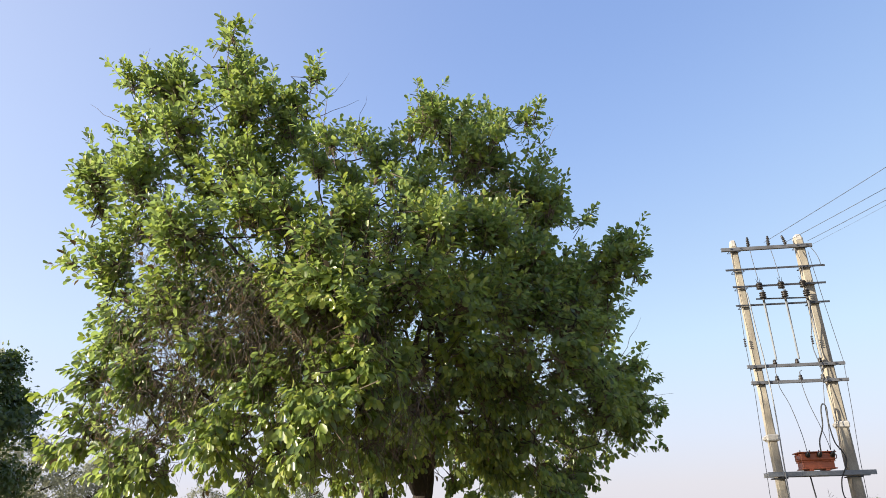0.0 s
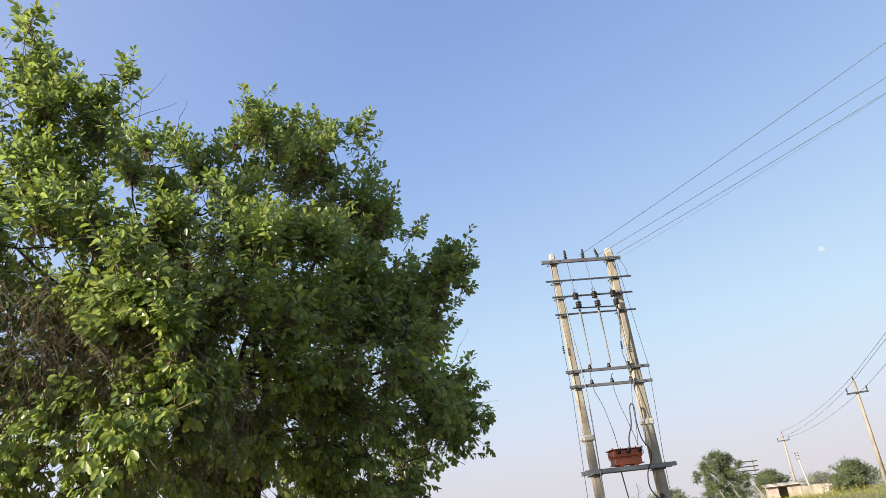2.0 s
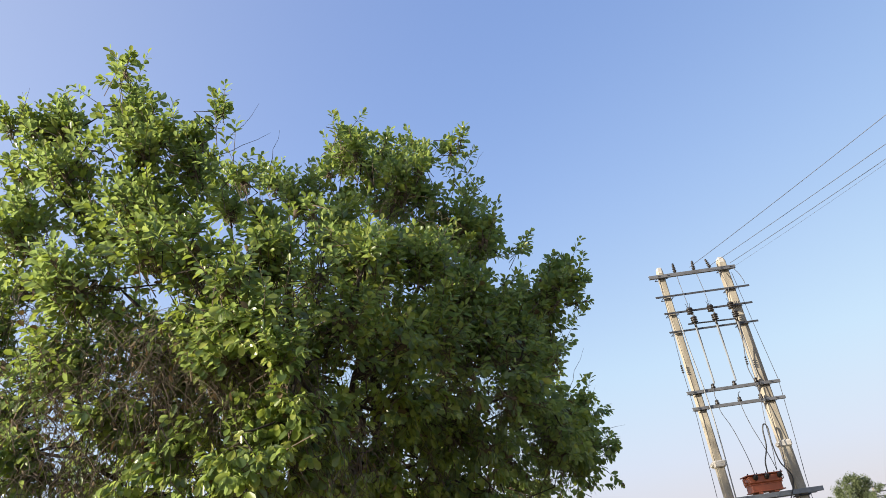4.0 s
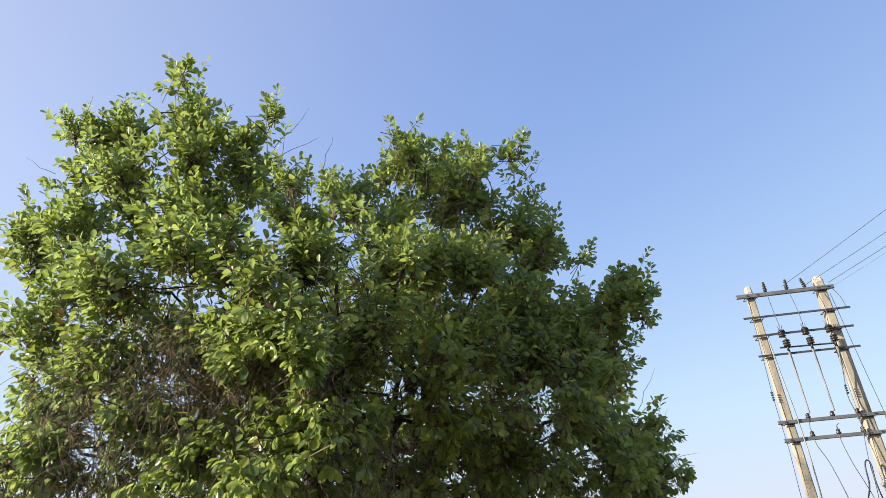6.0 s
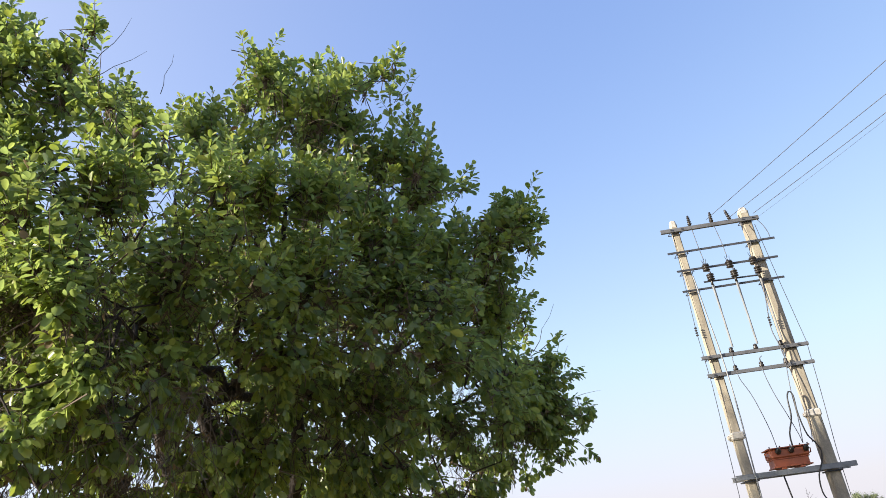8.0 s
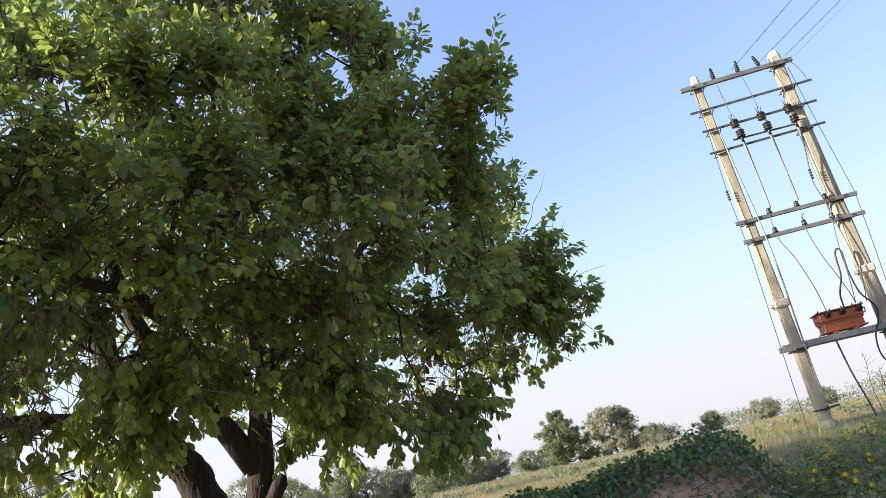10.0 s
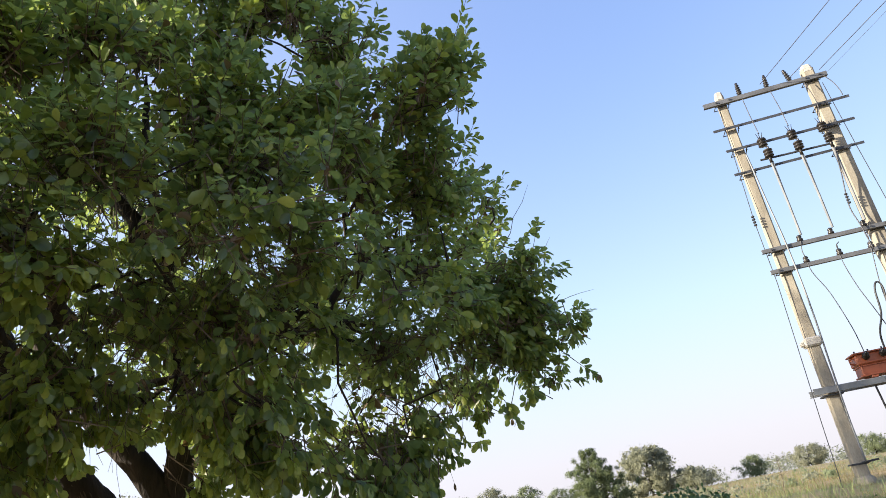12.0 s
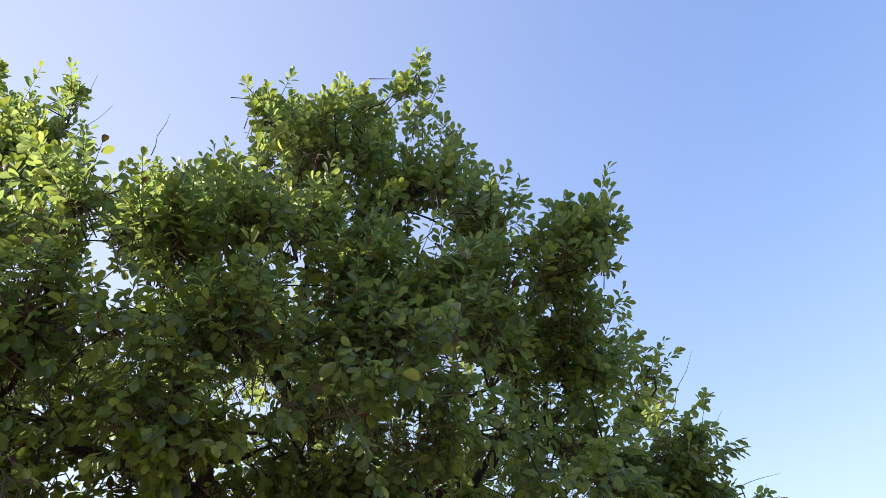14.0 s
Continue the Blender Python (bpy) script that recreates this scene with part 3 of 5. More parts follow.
def spray_count(b, per):
    """Twigs on one mass of leaves; those that hang low are thin."""
    return max(3 if b[3] < 0.2 else 6, int(0.92 * per * (b[3] / 0.5) ** 2 * (0.45 if b[2] < 1.9 and b[0] > -7.0 else 1.0)))


HEART = np.array((-7.6, -9.3, 3.4))
rng = np.random.default_rng(7)


def bent(a, b, sag=0.12, steps=5, wob=0.06, seed=0):
    """A crooked way from a to b."""
    r = random.Random(seed)
    a, b = Vector(a), Vector(b)
    out = []
    for i in range(steps + 1):
        u = i / steps
        p = a.lerp(b, u)
        k = math.sin(math.pi * u)
        p += Vector((r.uniform(-1, 1) * wob, r.uniform(-1, 1) * wob, -sag * k + r.uniform(-1, 1) * wob)) * k
        out.append(p)
    return out


def sprays(blobs, per, rnd, hang=0.0):
    """Twigs that stand out of masses of leaves: their feet, ways and lengths."""
    foot, way, length = [], [], []
    for x, y, z, r in blobs:
        c = np.array((x, y, z))
        n = spray_count((x, y, z, r), per)
        u = unit(rnd.normal(size=(n, 3)))
        p = c + u * (max(0.5 * r, r - 0.20) * (0.15 + 0.85 * rnd.random((n, 1)) ** 0.5))
        out = unit(p - HEART)
        low = np.clip((2.4 - p[:, 2:3]) / 2.0, 0, 1) * 1.1 + hang
        w = unit(u * 0.55 + out * 0.55 + np.array((0, 0, 0.95)) - np.array((0, 0, 1.3)) * low + rnd.normal(size=(n, 3)) * 0.35)
        foot.append(p - w * 0.10)
        way.append(w)
        length.append(0.22 + 0.24 * rnd.random(n) + (0.12 + 0.24 * rnd.random(n)) * (rnd.random(n) < 0.18) * (p[:, 2] > 2.6))
    return np.concatenate(foot), np.concatenate(way), np.concatenate(length)


def dress(foot, way, length, rnd, size, count=16):
    """Leaves set spirally along twigs, crowded towards the end, drooping by their weight; last comes the twig's number."""
    pos, along, nrm, ln, tip, num = [], [], [], [], [], []
    n = len(foot)
    a = unit(np.cross(way, rnd.normal(size=(n, 3))))
    b = np.cross(way, a)
    droop = 0.10 + 0.80 * np.clip((4.2 - foot[:, 2:3]) / 2.5, 0, 1)
    for k in range(count):
        u = ((k + 0.6) / count) ** 0.7
        keep = rnd.random(n) < 0.93
        ang = k * 2.4 + rnd.normal(size=n) * 0.3
        rad = a * np.cos(ang)[:, None] + b * np.sin(ang)[:, None]
        open_ = np.radians(78 - 52 * u) + rnd.normal(size=n) * 0.18
        d = way * np.cos(open_)[:, None] + rad * np.sin(open_)[:, None]
        d = unit(d - np.array((0, 0, 1.0)) * (droop * (0.6 + 0.8 * rnd.random((n, 1)))))
        p = foot + way * (length * (0.10 + 0.90 * u))[:, None] + rad * 0.014
        nn = unit(np.array((0, 0, 0.7)) + way * 0.75 - rad * 0.2 + rnd.normal(size=(n, 3)) * 0.55)
        pos.append(p[keep])
        along.append(d[keep])
        nrm.append(nn[keep])
        ln.append((size * (1.12 - 0.40 * u) * (0.75 + 0.5 * rnd.random(n)))[keep])
        tip.append(np.full(keep.sum(), u))
        num.append(np.arange(n)[keep])
    return [np.concatenate(x) for x in (pos, along, nrm, ln, tip, num)]


tree = thing("tree", TREE, "broad-leaved tree with dense green leaves, forked trunk, dry hanging twigs", "tree")
base = np.array(TREE)

trunk = Shape()
t0 = TREE
stem_a = [(-7.65, -7.7, t0.z), (-7.55, -7.7, 0.0), (-7.45, -7.75, 0.6), (-7.33, -7.87, 1.25), (-7.06, -8.05, 2.0), (-7.0, -8.4, 3.2), (-7.0, -8.7, 4.4), (-6.95, -8.8, 5.4)]
stem_b = [(-7.8, -7.65, t0.z), (-7.9, -7.65, 0.0), (-8.06, -7.75, 0.7), (-8.3, -8.05, 1.3), (-8.58, -8.45, 2.0), (-8.6, -9.0, 3.0), (-8.95, -9.6, 4.0), (-9.3, -10.3, 5.1)]
for st, rs in ((stem_a, (0.28, 0.17, 0.15, 0.14, 0.095, 0.08, 0.05, 0.02)), (stem_b, (0.33, 0.24, 0.215, 0.18, 0.14, 0.11, 0.06, 0.02))):
    pts, rad = [], []
    for i in range(len(st) - 1):
        for k in range(12):
            u = k / 12
            p = Vector(st[i]).lerp(Vector(st[i + 1]), u)
            q = p * 2.2
            p += Vector((noise.noise(q), noise.noise(q + Vector((9, 0, 0))), 0)) * 0.05
            pts.append(p - t0)
            rad.append((rs[i] * (1 - u) + rs[i + 1] * u) * (1 + 0.12 * noise.noise(q * 2)))
    trunk.tube(pts, rad, 36)
# broken stub beside the fork
trunk.tube([Vector((-7.44, -7.75, 0.45)) - t0, Vector((-7.24, -7.8, 0.66)) - t0, Vector((-7.15, -7.82, 0.76)) - t0, Vector((-7.10, -7.82, 0.84)) - t0], (0.12, 0.095, 0.078, 0.045), 10)
# a limb that leaves the upright stem on its inner side
trunk.tube([Vector(p) - t0 for p in ((-7.42, -7.85, 1.0), (-7.62, -8.05, 1.45), (-7.95, -8.4, 2.0), (-8.1, -8.9, 2.7), (-8.0, -9.4, 3.3), (-7.9, -9.9, 4.1), (-7.8, -10.2, 4.8))], (0.15, 0.13, 0.11, 0.09, 0.06, 0.035, 0.012), 20)
# furrowed bark
for i, v in enumerate(trunk.v):
    q = Vector((v[0] * 9, v[1] * 9, v[2] * 2.2))
    k = 0.030 * noise.noise(q) + 0.016 * noise.noise(q * 2.7)
    a = math.atan2(noise.noise(q + Vector((5, 1, 0))), noise.noise(q + Vector((0, 7, 3))))
    trunk.v[i] = (v[0] + k * math.cos(a), v[1] + k * math.sin(a), v[2] + 0.02 * noise.noise(q * 1.5))
part("trunk", trunk, bark_mat, tree, "rough dark brown forked trunk", True)

all_sprays, twigs = [], Shape()
for bi_, (start, blobs, per, hang) in enumerate(BOUGHS):
    limb = Shape()
    mid = Vector(np.mean([b[:3] for b in blobs], axis=0)).lerp(Vector(start), 0.35)
    main = bent(Vector(start) - t0, mid - t0, 0.1, 6, 0.12, bi_ + 3)
    limb.tube(main, [k * (0.5 if hang else 1.0) for k in (0.090, 0.080, 0.070, 0.059, 0.046, 0.030, 0.012)], 9)
    # every arm grows out of the nearest wood that is already there
    wood = [(p, 0.018 if hang else 0.032) for p in main[1:]]
    for bi, b in enumerate(sorted(blobs, key=lambda q: (Vector(q[:3]) - Vector(start)).length)):
        goal = Vector(b[:3]) - t0
        hook, thick = min(wood, key=lambda w: (w[0] - goal).length + 3.0 * max(0.0, 0.030 - w[1]))
        thick = max(0.013, thick * 0.85) if b[3] > 0.2 else 0.008
        arm = bent(hook, goal, 0.06 if b[2] > 2.5 else -0.08, 5, 0.20 if b[3] > 0.2 else 0.05, bi * 7 + bi_ + 3)
        limb.tube(arm, [thick * (1 - 0.11 * i) for i in range(6)], 6)
        wood += [(p, thick * (1 - 0.11 * i)) for i, p in enumerate(arm) if i > 1]
    part("limb", limb, bark_mat, tree, "", True)
    foot, way, length = sprays(blobs, per, rng, hang)
    all_sprays.append((foot, way, length))
    for i in range(len(foot)):
        tipp = foot[i] + way[i] * length[i]
        back = foot[i] - way[i] * 0.12
        twigs.tube([back - base, foot[i] - base, tipp - base], (0.006, 0.005, 0.002), 3, False)
    # bare branchlets from the heart of every mass to some of its twigs
    o = 0
    for b in blobs:
        n = spray_count(b, per)
        for j in range(o, o + n):
            twigs.tube([p for p in bent(Vector(b[:3]) - t0, Vector(foot[j]) - t0, 0.03, 3, 0.05, j)], (0.011, 0.009, 0.007, 0.005), 4, False)
        o += n
# twigs that fill the room between neighbouring masses
masses = np.array([b for _, bl, _, _ in BOUGHS for b in bl])
fill = []
while len(fill) < 1900:
    i, j = rng.integers(0, len(masses), 2)
    gap = np.linalg.norm(masses[i, :3] - masses[j, :3])
    if i != j and gap < 1.15:
        fill.append(masses[i, :3] + (masses[j, :3] - masses[i, :3]) * rng.uniform(0.15, 0.85) + np.clip(rng.normal(size=3), -1.2, 1.2) * 0.15)
fill = np.array(fill)
fill_way = unit(unit(fill - HEART) * 0.6 + rng.normal(size=fill.shape) * 0.6 + np.array((0, 0, 0.25)) - np.array((0, 0, 0.8)) * np.clip((2.4 - fill[:, 2:3]) / 2, 0, 1))
all_sprays.append((fill, fill_way, 0.16 + 0.22 * rng.random(len(fill))))
for i in range(len(fill)):
    twigs.tube([fill[i] - fill_way[i] * 0.25 - base, fill[i] - base, fill[i] + fill_way[i] * 0.25 - base], (0.007, 0.005, 0.002), 3, False)
foot, way, length = [np.concatenate(x) for x in zip(*all_sprays)]
pos, along, nrm, ln, tip, num = dress(foot, way, length, rng, 0.113, 13)
# young pale leaves at the ends of some twigs, few dead ones in the lower part
pick = rng.random(len(pos))
# more yellow-green twigs on this side, fewer opposite: sunlight put into the colour
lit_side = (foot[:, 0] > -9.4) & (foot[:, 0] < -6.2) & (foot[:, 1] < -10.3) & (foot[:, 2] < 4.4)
fresh_lit = rng.random(len(foot)) < np.where(lit_side, 0.45, np.where(foot[:, 0] > -5.6, 0.09, 0.26))
slot = np.where(fresh_lit[num] & (pick < 0.30 + 0.6 * tip), 1, np.where((tip > 0.85) & (pick < 0.2), 1, 0))
slot = np.where((pick > 0.989) & (pos[:, 2] < 4.5), 2, slot)
# the leaves on the side of the track are objects of their own
front_order = np.argsort(pos[:, 1] - 0.45 * pos[:, 0] + 0.4 * np.abs(pos[:, 2] - 2.9))[::9][:300]
rest = np.ones(len(pos), dtype=bool)
rest[front_order] = False
part("twig", twigs, twig_mat, tree, "thin brown twigs")["kind"] = "stuff"
crown = part("crown", leaf_mesh("crown", (pos - base)[rest], along[rest], nrm[rest], ln[rest], 0.63, [leaf_mat, young_lit_mat, dead_leaf_mat], slot[rest]),
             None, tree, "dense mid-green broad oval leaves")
crown["kind"] = "stuff"
one = leaf_mesh("leaf", np.zeros((1, 3)), np.array([[0, 1.0, 0]]), np.array([[0, 0, 1.0]]), np.array([1.0]), 0.63, [leaf_one_mat])
for i in front_order:
    ax = unit(along[i])
    sd = unit(np.cross(ax, nrm[i]))
    up = np.cross(sd, ax)
    ob = new("leaf", one)
    ob.parent = crown
    ob.matrix_basis = Matrix.Translation(pos[i] - base) @ Matrix((sd, ax, up)).transposed().to_4x4() @ Matrix.Scale(ln[i], 4)

# tangles of dry twigs that hang in the lower front of the crown, and a few everywhere
dry = Shape()
rd = random.Random(3)
TANGLES = [(-9.3, -12.5, 2.2, 0.65, 260), (-8.5, -12.55, 2.4, 0.5, 150), (-9.7, -12.4, 1.5, 0.55, 160), (-7.7, -12.5, 2.3, 0.45, 110), (-9.9, -12.0, 3.6, 0.4, 80),
           (-7.3, -11.9, 1.5, 0.5, 150), (-8.0, -12.4, 1.3, 0.5, 120), (-6.6, -10.9, 2.8, 0.6, 110), (-5.6, -9.7, 2.9, 0.6, 120), (-5.0, -7.6, 1.7, 0.6, 120),
           (-5.6, -9.9, 2.5, 0.55, 55), (-5.65, -10.1, 3.1, 0.55, 55), (-6.3, -10.4, 4.6, 0.5, 60), (-4.9, -7.0, 2.6, 0.6, 80), (-6.8, -9.9, 1.9, 0.5, 110), (-7.9, -11.6, 3.3, 0.7, 110)]
for x, y, z, r, n in TANGLES:
    for i in range(int(n * 1.8)):
        off = Vector((rd.gauss(0, 0.75), rd.gauss(0, 0.4), rd.gauss(0, 0.65)))
        off *= min(1.0, 1.25 / max(off.length, 1e-6)) * r
        p = Vector((x, y + 0.22, z + 0.25)) + off
        d = Vector((rd.gauss(0, 0.6), rd.gauss(0, 0.6), rd.uniform(-0.6, 0.5))).normalized()
        l = rd.uniform(0.08, 0.17)
        pts = [p - t0]
        for k in range(4):
            d = (d + Vector((rd.gauss(0, 0.25), rd.gauss(0, 0.25), -0.45))).normalized()
            p = p + d * l
            pts.append(p - t0)
        dry.tube(pts, (0.0034, 0.0030, 0.0026, 0.0022, 0.0014), 3, False)
dead = np.array([q for q in dry.v[::29]])
rq = np.random.default_rng(19)
withered = part("withered_leaf", leaf_mesh("withered_leaf", dead, rq.normal(size=dead.shape) * 0.5 + np.array((0, 0, -0.8)), unit(rq.normal(size=dead.shape)), 0.035 + 0.05 * rq.random(len(dead)), 0.38, [dead_leaf_mat], None, 0.3, 0.4), None, tree, "withered brown curled leaves")
withered["kind"] = "stuff"
# dry runners that cling to both stems
for st, n in ((stem_b, 70), (stem_a, 26)):
    for i in range(n):
        u0, th = rd.uniform(0.8, 3.4), rd.uniform(-2.9, -0.2)
        pts = []
        for k in range(6):
            u = u0 + k * rd.uniform(0.10, 0.16)
            j = min(int(u), len(st) - 2)
            c = Vector(st[j]).lerp(Vector(st[j + 1]), u - j)
            th += rd.gauss(0, 0.12)
            r = (0.205 if st is stem_b else 0.15) - 0.016 * u + rd.uniform(0.0, 0.03)
            pts.append(c + Vector((math.cos(th) * r, math.sin(th) * r, rd.gauss(0, 0.02))) - t0)
        dry.tube(pts, (0.006, 0.006, 0.005, 0.004, 0.004, 0.002), 4, False)
# long bare shoots that stick out of the outline
for x, y, z, dx, dy, dz in ((-3.7, -6.3, 2.9, 0.35, 0.1, 0.5), (-3.9, -6.5, 3.3, 0.45, 0.1, 0.75), (-8.4, -11.1, 6.1, 0.5, -0.1, 0.5), (-8.5, -11.0, 6.0, 0.7, 0, 0.25),
                            (-3.6, -6.2, 2.6, 0.6, 0, 0.05), (-11.2, -11.5, 5.9, -0.5, 0, 0.35), (-5.2, -9.3, 6.2, 0.35, 0.1, 0.45), (-9.6, -11.5, 6.5, -0.15, 0, 0.7),
                            (-11.0, -11.5, 6.6, 0.1, 0, 0.55), (-8.0, -10.3, 6.2, 0.15, 0, 0.6)):
    a = Vector((x, y, z)) - t0
    dry.tube(bent(a, a + Vector((dx, dy, dz)), 0.02, 4, 0.03, int(x * 100)), (0.006, 0.005, 0.004, 0.003, 0.0015), 3, False)
part("dry_twig", dry, dry_twig_mat, tree, "tangled dry brown hanging twigs")["kind"] = "stuff"


# ---- the double pole with its transformer ----
DP = Vector((1.3, 0.12, 0.0))
frame_ob = thing("double_pole_structure", (DP.x, DP.y, ground_z(DP.x, DP.y)), "two weathered concrete poles joined by steel crossarms in a field", "power pole")
O = Vector(frame_ob.location)


def loc(x, y, z):
    return Vector((x, y, z)) - O


def pole_shape(foot, head, w0, d0, w1, d1, steps=10):
    """A tapered concrete pole with chamfered corners."""
    s = Shape()
    for i in range(steps + 1):
        u = i / steps
        c = Vector(foot).lerp(Vector(head), u)
        w, d = (w0 * (1 - u) + w1 * u) / 2, (d0 * (1 - u) + d1 * u) / 2
        k = 0.28
        for x, y in ((-1, -1 + k), (-1 + k, -1), (1 - k, -1), (1, -1 + k), (1, 1 - k), (1 - k, 1), (-1 + k, 1), (-1, 1 - k)):
            s.v.append((c.x + x * w, c.y + y * d, c.z))
    for i in range(steps):
        for k in range(8):
            a, b = i * 8 + k, i * 8 + (k + 1) % 8
            s.f.append((a, b, b + 8, a + 8))
    s.f.append(tuple(reversed(range(8))))
    s.f.append(tuple(steps * 8 + k for k in range(8)))
    return s


def pole_at(a, b, z):
    u = (z - a[2]) / (b[2] - a[2])
    return a[0] + (b[0] - a[0]) * u, a[1] + (b[1] - a[1]) * u


PL = ((0.52, 0.16, -0.4), (0.36, 0.16, 7.92))
PR = ((2.30, 0.18, -0.8), (2.14, 0.16, 7.98))
for (a, b), w in ((PL, 0.19), (PR, 0.25)):
    p = part("pole", pole_shape(loc(*a), loc(*b), w + 0.04, w + 0.0, w - 0.02, w - 0.05), concrete_mat, frame_ob, "tapered weathered cream concrete pole")
    c = Vector(b)
    part("cap", Shape().box(loc(c.x - w * 0.46, c.y - w * 0.43, c.z - 0.12), loc(c.x + w * 0.46, c.y + w * 0.43, c.z + 0.11), 0.05, None, (0.85, 0.85)), cap_mat, p, "flaking whitewashed pole head")


for (a, b), w in ((PL, 0.20), (PR, 0.25)):
    x, y = pole_at(a, b, 0.0)
    zg = ground_z(x, y)
    s = Shape().lathe([(w * 1.05, -0.15), (w * 1.0, 0.03), (w * 0.85, 0.10), (w * 0.72, 0.13)], 12, Matrix.Translation(loc(x, y, zg)))
    part("footing", s, concrete_mat, frame_ob, "rough concrete collar at the foot of a pole")


def pole_x(which, z):
    a, b = which
    u = (z - a[2]) / (b[2] - a[2])
    return a[0] + (b[0] - a[0]) * u


def channel(x0, x1, z, h, d, y=0.0, drop=0.0):
    """A steel channel lying on its side: web in front, flanges behind."""
    s = Shape()
    t = 0.010
    sl = Matrix.Translation(-O)
    s.box((x0, y - d / 2, z - h / 2), (x1, y - d / 2 + t, z + h / 2), 0.002, sl)
    s.box((x0, y - d / 2 + t + 0.0005, z + h / 2 - t), (x1, y + d / 2, z + h / 2), 0.002, sl)
    s.box((x0, y - d / 2 + t + 0.0005, z - h / 2), (x1, y + d / 2, z - h / 2 + t), 0.002, sl)
    return s


def angle_iron(x0, x1, z, h, y=0.0):
    s = Shape()
    t = 0.009
    sl = Matrix.Translation(-O)
    s.box((x0, y - h / 2, z - h / 2), (x1, y - h / 2 + t, z + h / 2), 0.002, sl)
    s.box((x0, y - h / 2 + t + 0.0005, z + h / 2 - t), (x1, y + h / 2, z + h / 2), 0.002, sl)
    return s


ARMS = [(-0.03, 2.42, 7.70, 0.098, "c"), (0.0, 2.63, 7.08, 0.058, "a"), (0.11, 2.56, 6.58, 0.058, "a"), (0.11, 2.55, 6.04, 0.055, "a"),
        (0.12, 2.58, 4.355, 0.078, "c"), (0.15, 2.58, 3.925, 0.078, "c")]
for x0, x1, z, h, kind in ARMS:
    arm = part("crossarm", channel(x0, x1, z, h, 0.075) if kind == "c" else angle_iron(x0, x1, z, h), steel_mat if kind == "c" else dark_steel_mat, frame_ob,
               "grey steel channel crossarm" if kind == "c" else "thin dark steel angle crossarm")
    for which in (PL, PR):
        x = pole_x(which, z)
        s = Shape()
        s.tube([loc(x - 0.13, 0.03, z), loc(x - 0.15, 0.32, z), loc(x + 0.15, 0.32, z), loc(x + 0.13, 0.03, z)], 0.011, 6)
        s.box(loc(x - 0.15, 0.036, z - h * 0.7), loc(x + 0.15, 0.048, z - h * 0.5 - 0.004), 0.002)
        s.lathe([(0.02, 0), (0.02, 0.02)], 6, Matrix.Translation(loc(x - 0.13, -0.045, z)) @ pose(0, 0, 0, 90))
        s.lathe([(0.02, 0), (0.02, 0.02)], 6, Matrix.Translation(loc(x + 0.13, -0.045, z)) @ pose(0, 0, 0, 90))
        part("clamp", s, dark_steel_mat, arm, "bent steel clamp bolted round the pole")
part("crossarm", Shape().tube([loc(0.66, -0.05, 6.20), loc(2.0, -0.05, 6.17)], 0.022, 8), dark_steel_mat, frame_ob, "short dark steel operating bar")
for y in (-0.03, 0.36):
    part("platform_beam", channel(0.16, 2.72, 1.62, 0.11, 0.075, y), pipe_mat, frame_ob, "heavy grey steel channel carrying the transformer")
for which in (PL, PR):
    x = pole_x(which, 1.5)
    part("clamp", Shape().tube([loc(x - 0.15, 0.0, 1.53), loc(x - 0.16, 0.34, 1.53), loc(x + 0.16, 0.34, 1.53), loc(x + 0.15, 0.0, 1.53), loc(x - 0.15, 0.0, 1.53)], 0.016, 6),
         dark_steel_mat, frame_ob, "steel clamp under the platform")
for which, z in ((PL, 2.52), (PR, 2.80)):
    x = pole_x(which, z)
    s = Shape().box(loc(x - 0.15, 0.015, z - 0.085), loc(x + 0.15, 0.32, z + 0.085), 0.03)
    s.box(loc(x - 0.21, 0.1, z - 0.05), loc(x - 0.152, 0.22, z + 0.03), 0.01)
    part("collar", s, cap_mat, frame_ob, "pale sheet metal collar round the pole")


x = pole_x(PL, 0.33)
s = Shape().tube([loc(x - 0.13, 0.02, 0.33), loc(x - 0.13, 0.31, 0.33), loc(x + 0.13, 0.31, 0.33), loc(x + 0.13, 0.02, 0.33), loc(x - 0.13, 0.02, 0.33)], 0.016, 6)
s.tube([loc(x + 0.02, 0.0, 0.34), loc(x + 0.30, -0.02, 0.36)], 0.018, 6)
part("earth_clamp", s, dark_steel_mat, frame_ob, "rusty band with a short bar near the foot of a pole")


def pin_insulator(h=0.27):
    prof = [(0.012, -0.06), (0.012, 0.0), (0.045, 0.0)]
    for i in range(4):
        z = 0.02 + i * h * 0.2
        prof += [(0.028, z), (0.055 - 0.004 * i, z + 0.012), (0.05 - 0.004 * i, z + 0.028), (0.027, z + 0.036)]
    prof += [(0.03, h * 0.9), (0.024, h)]
    return Shape().lathe(prof, 12)


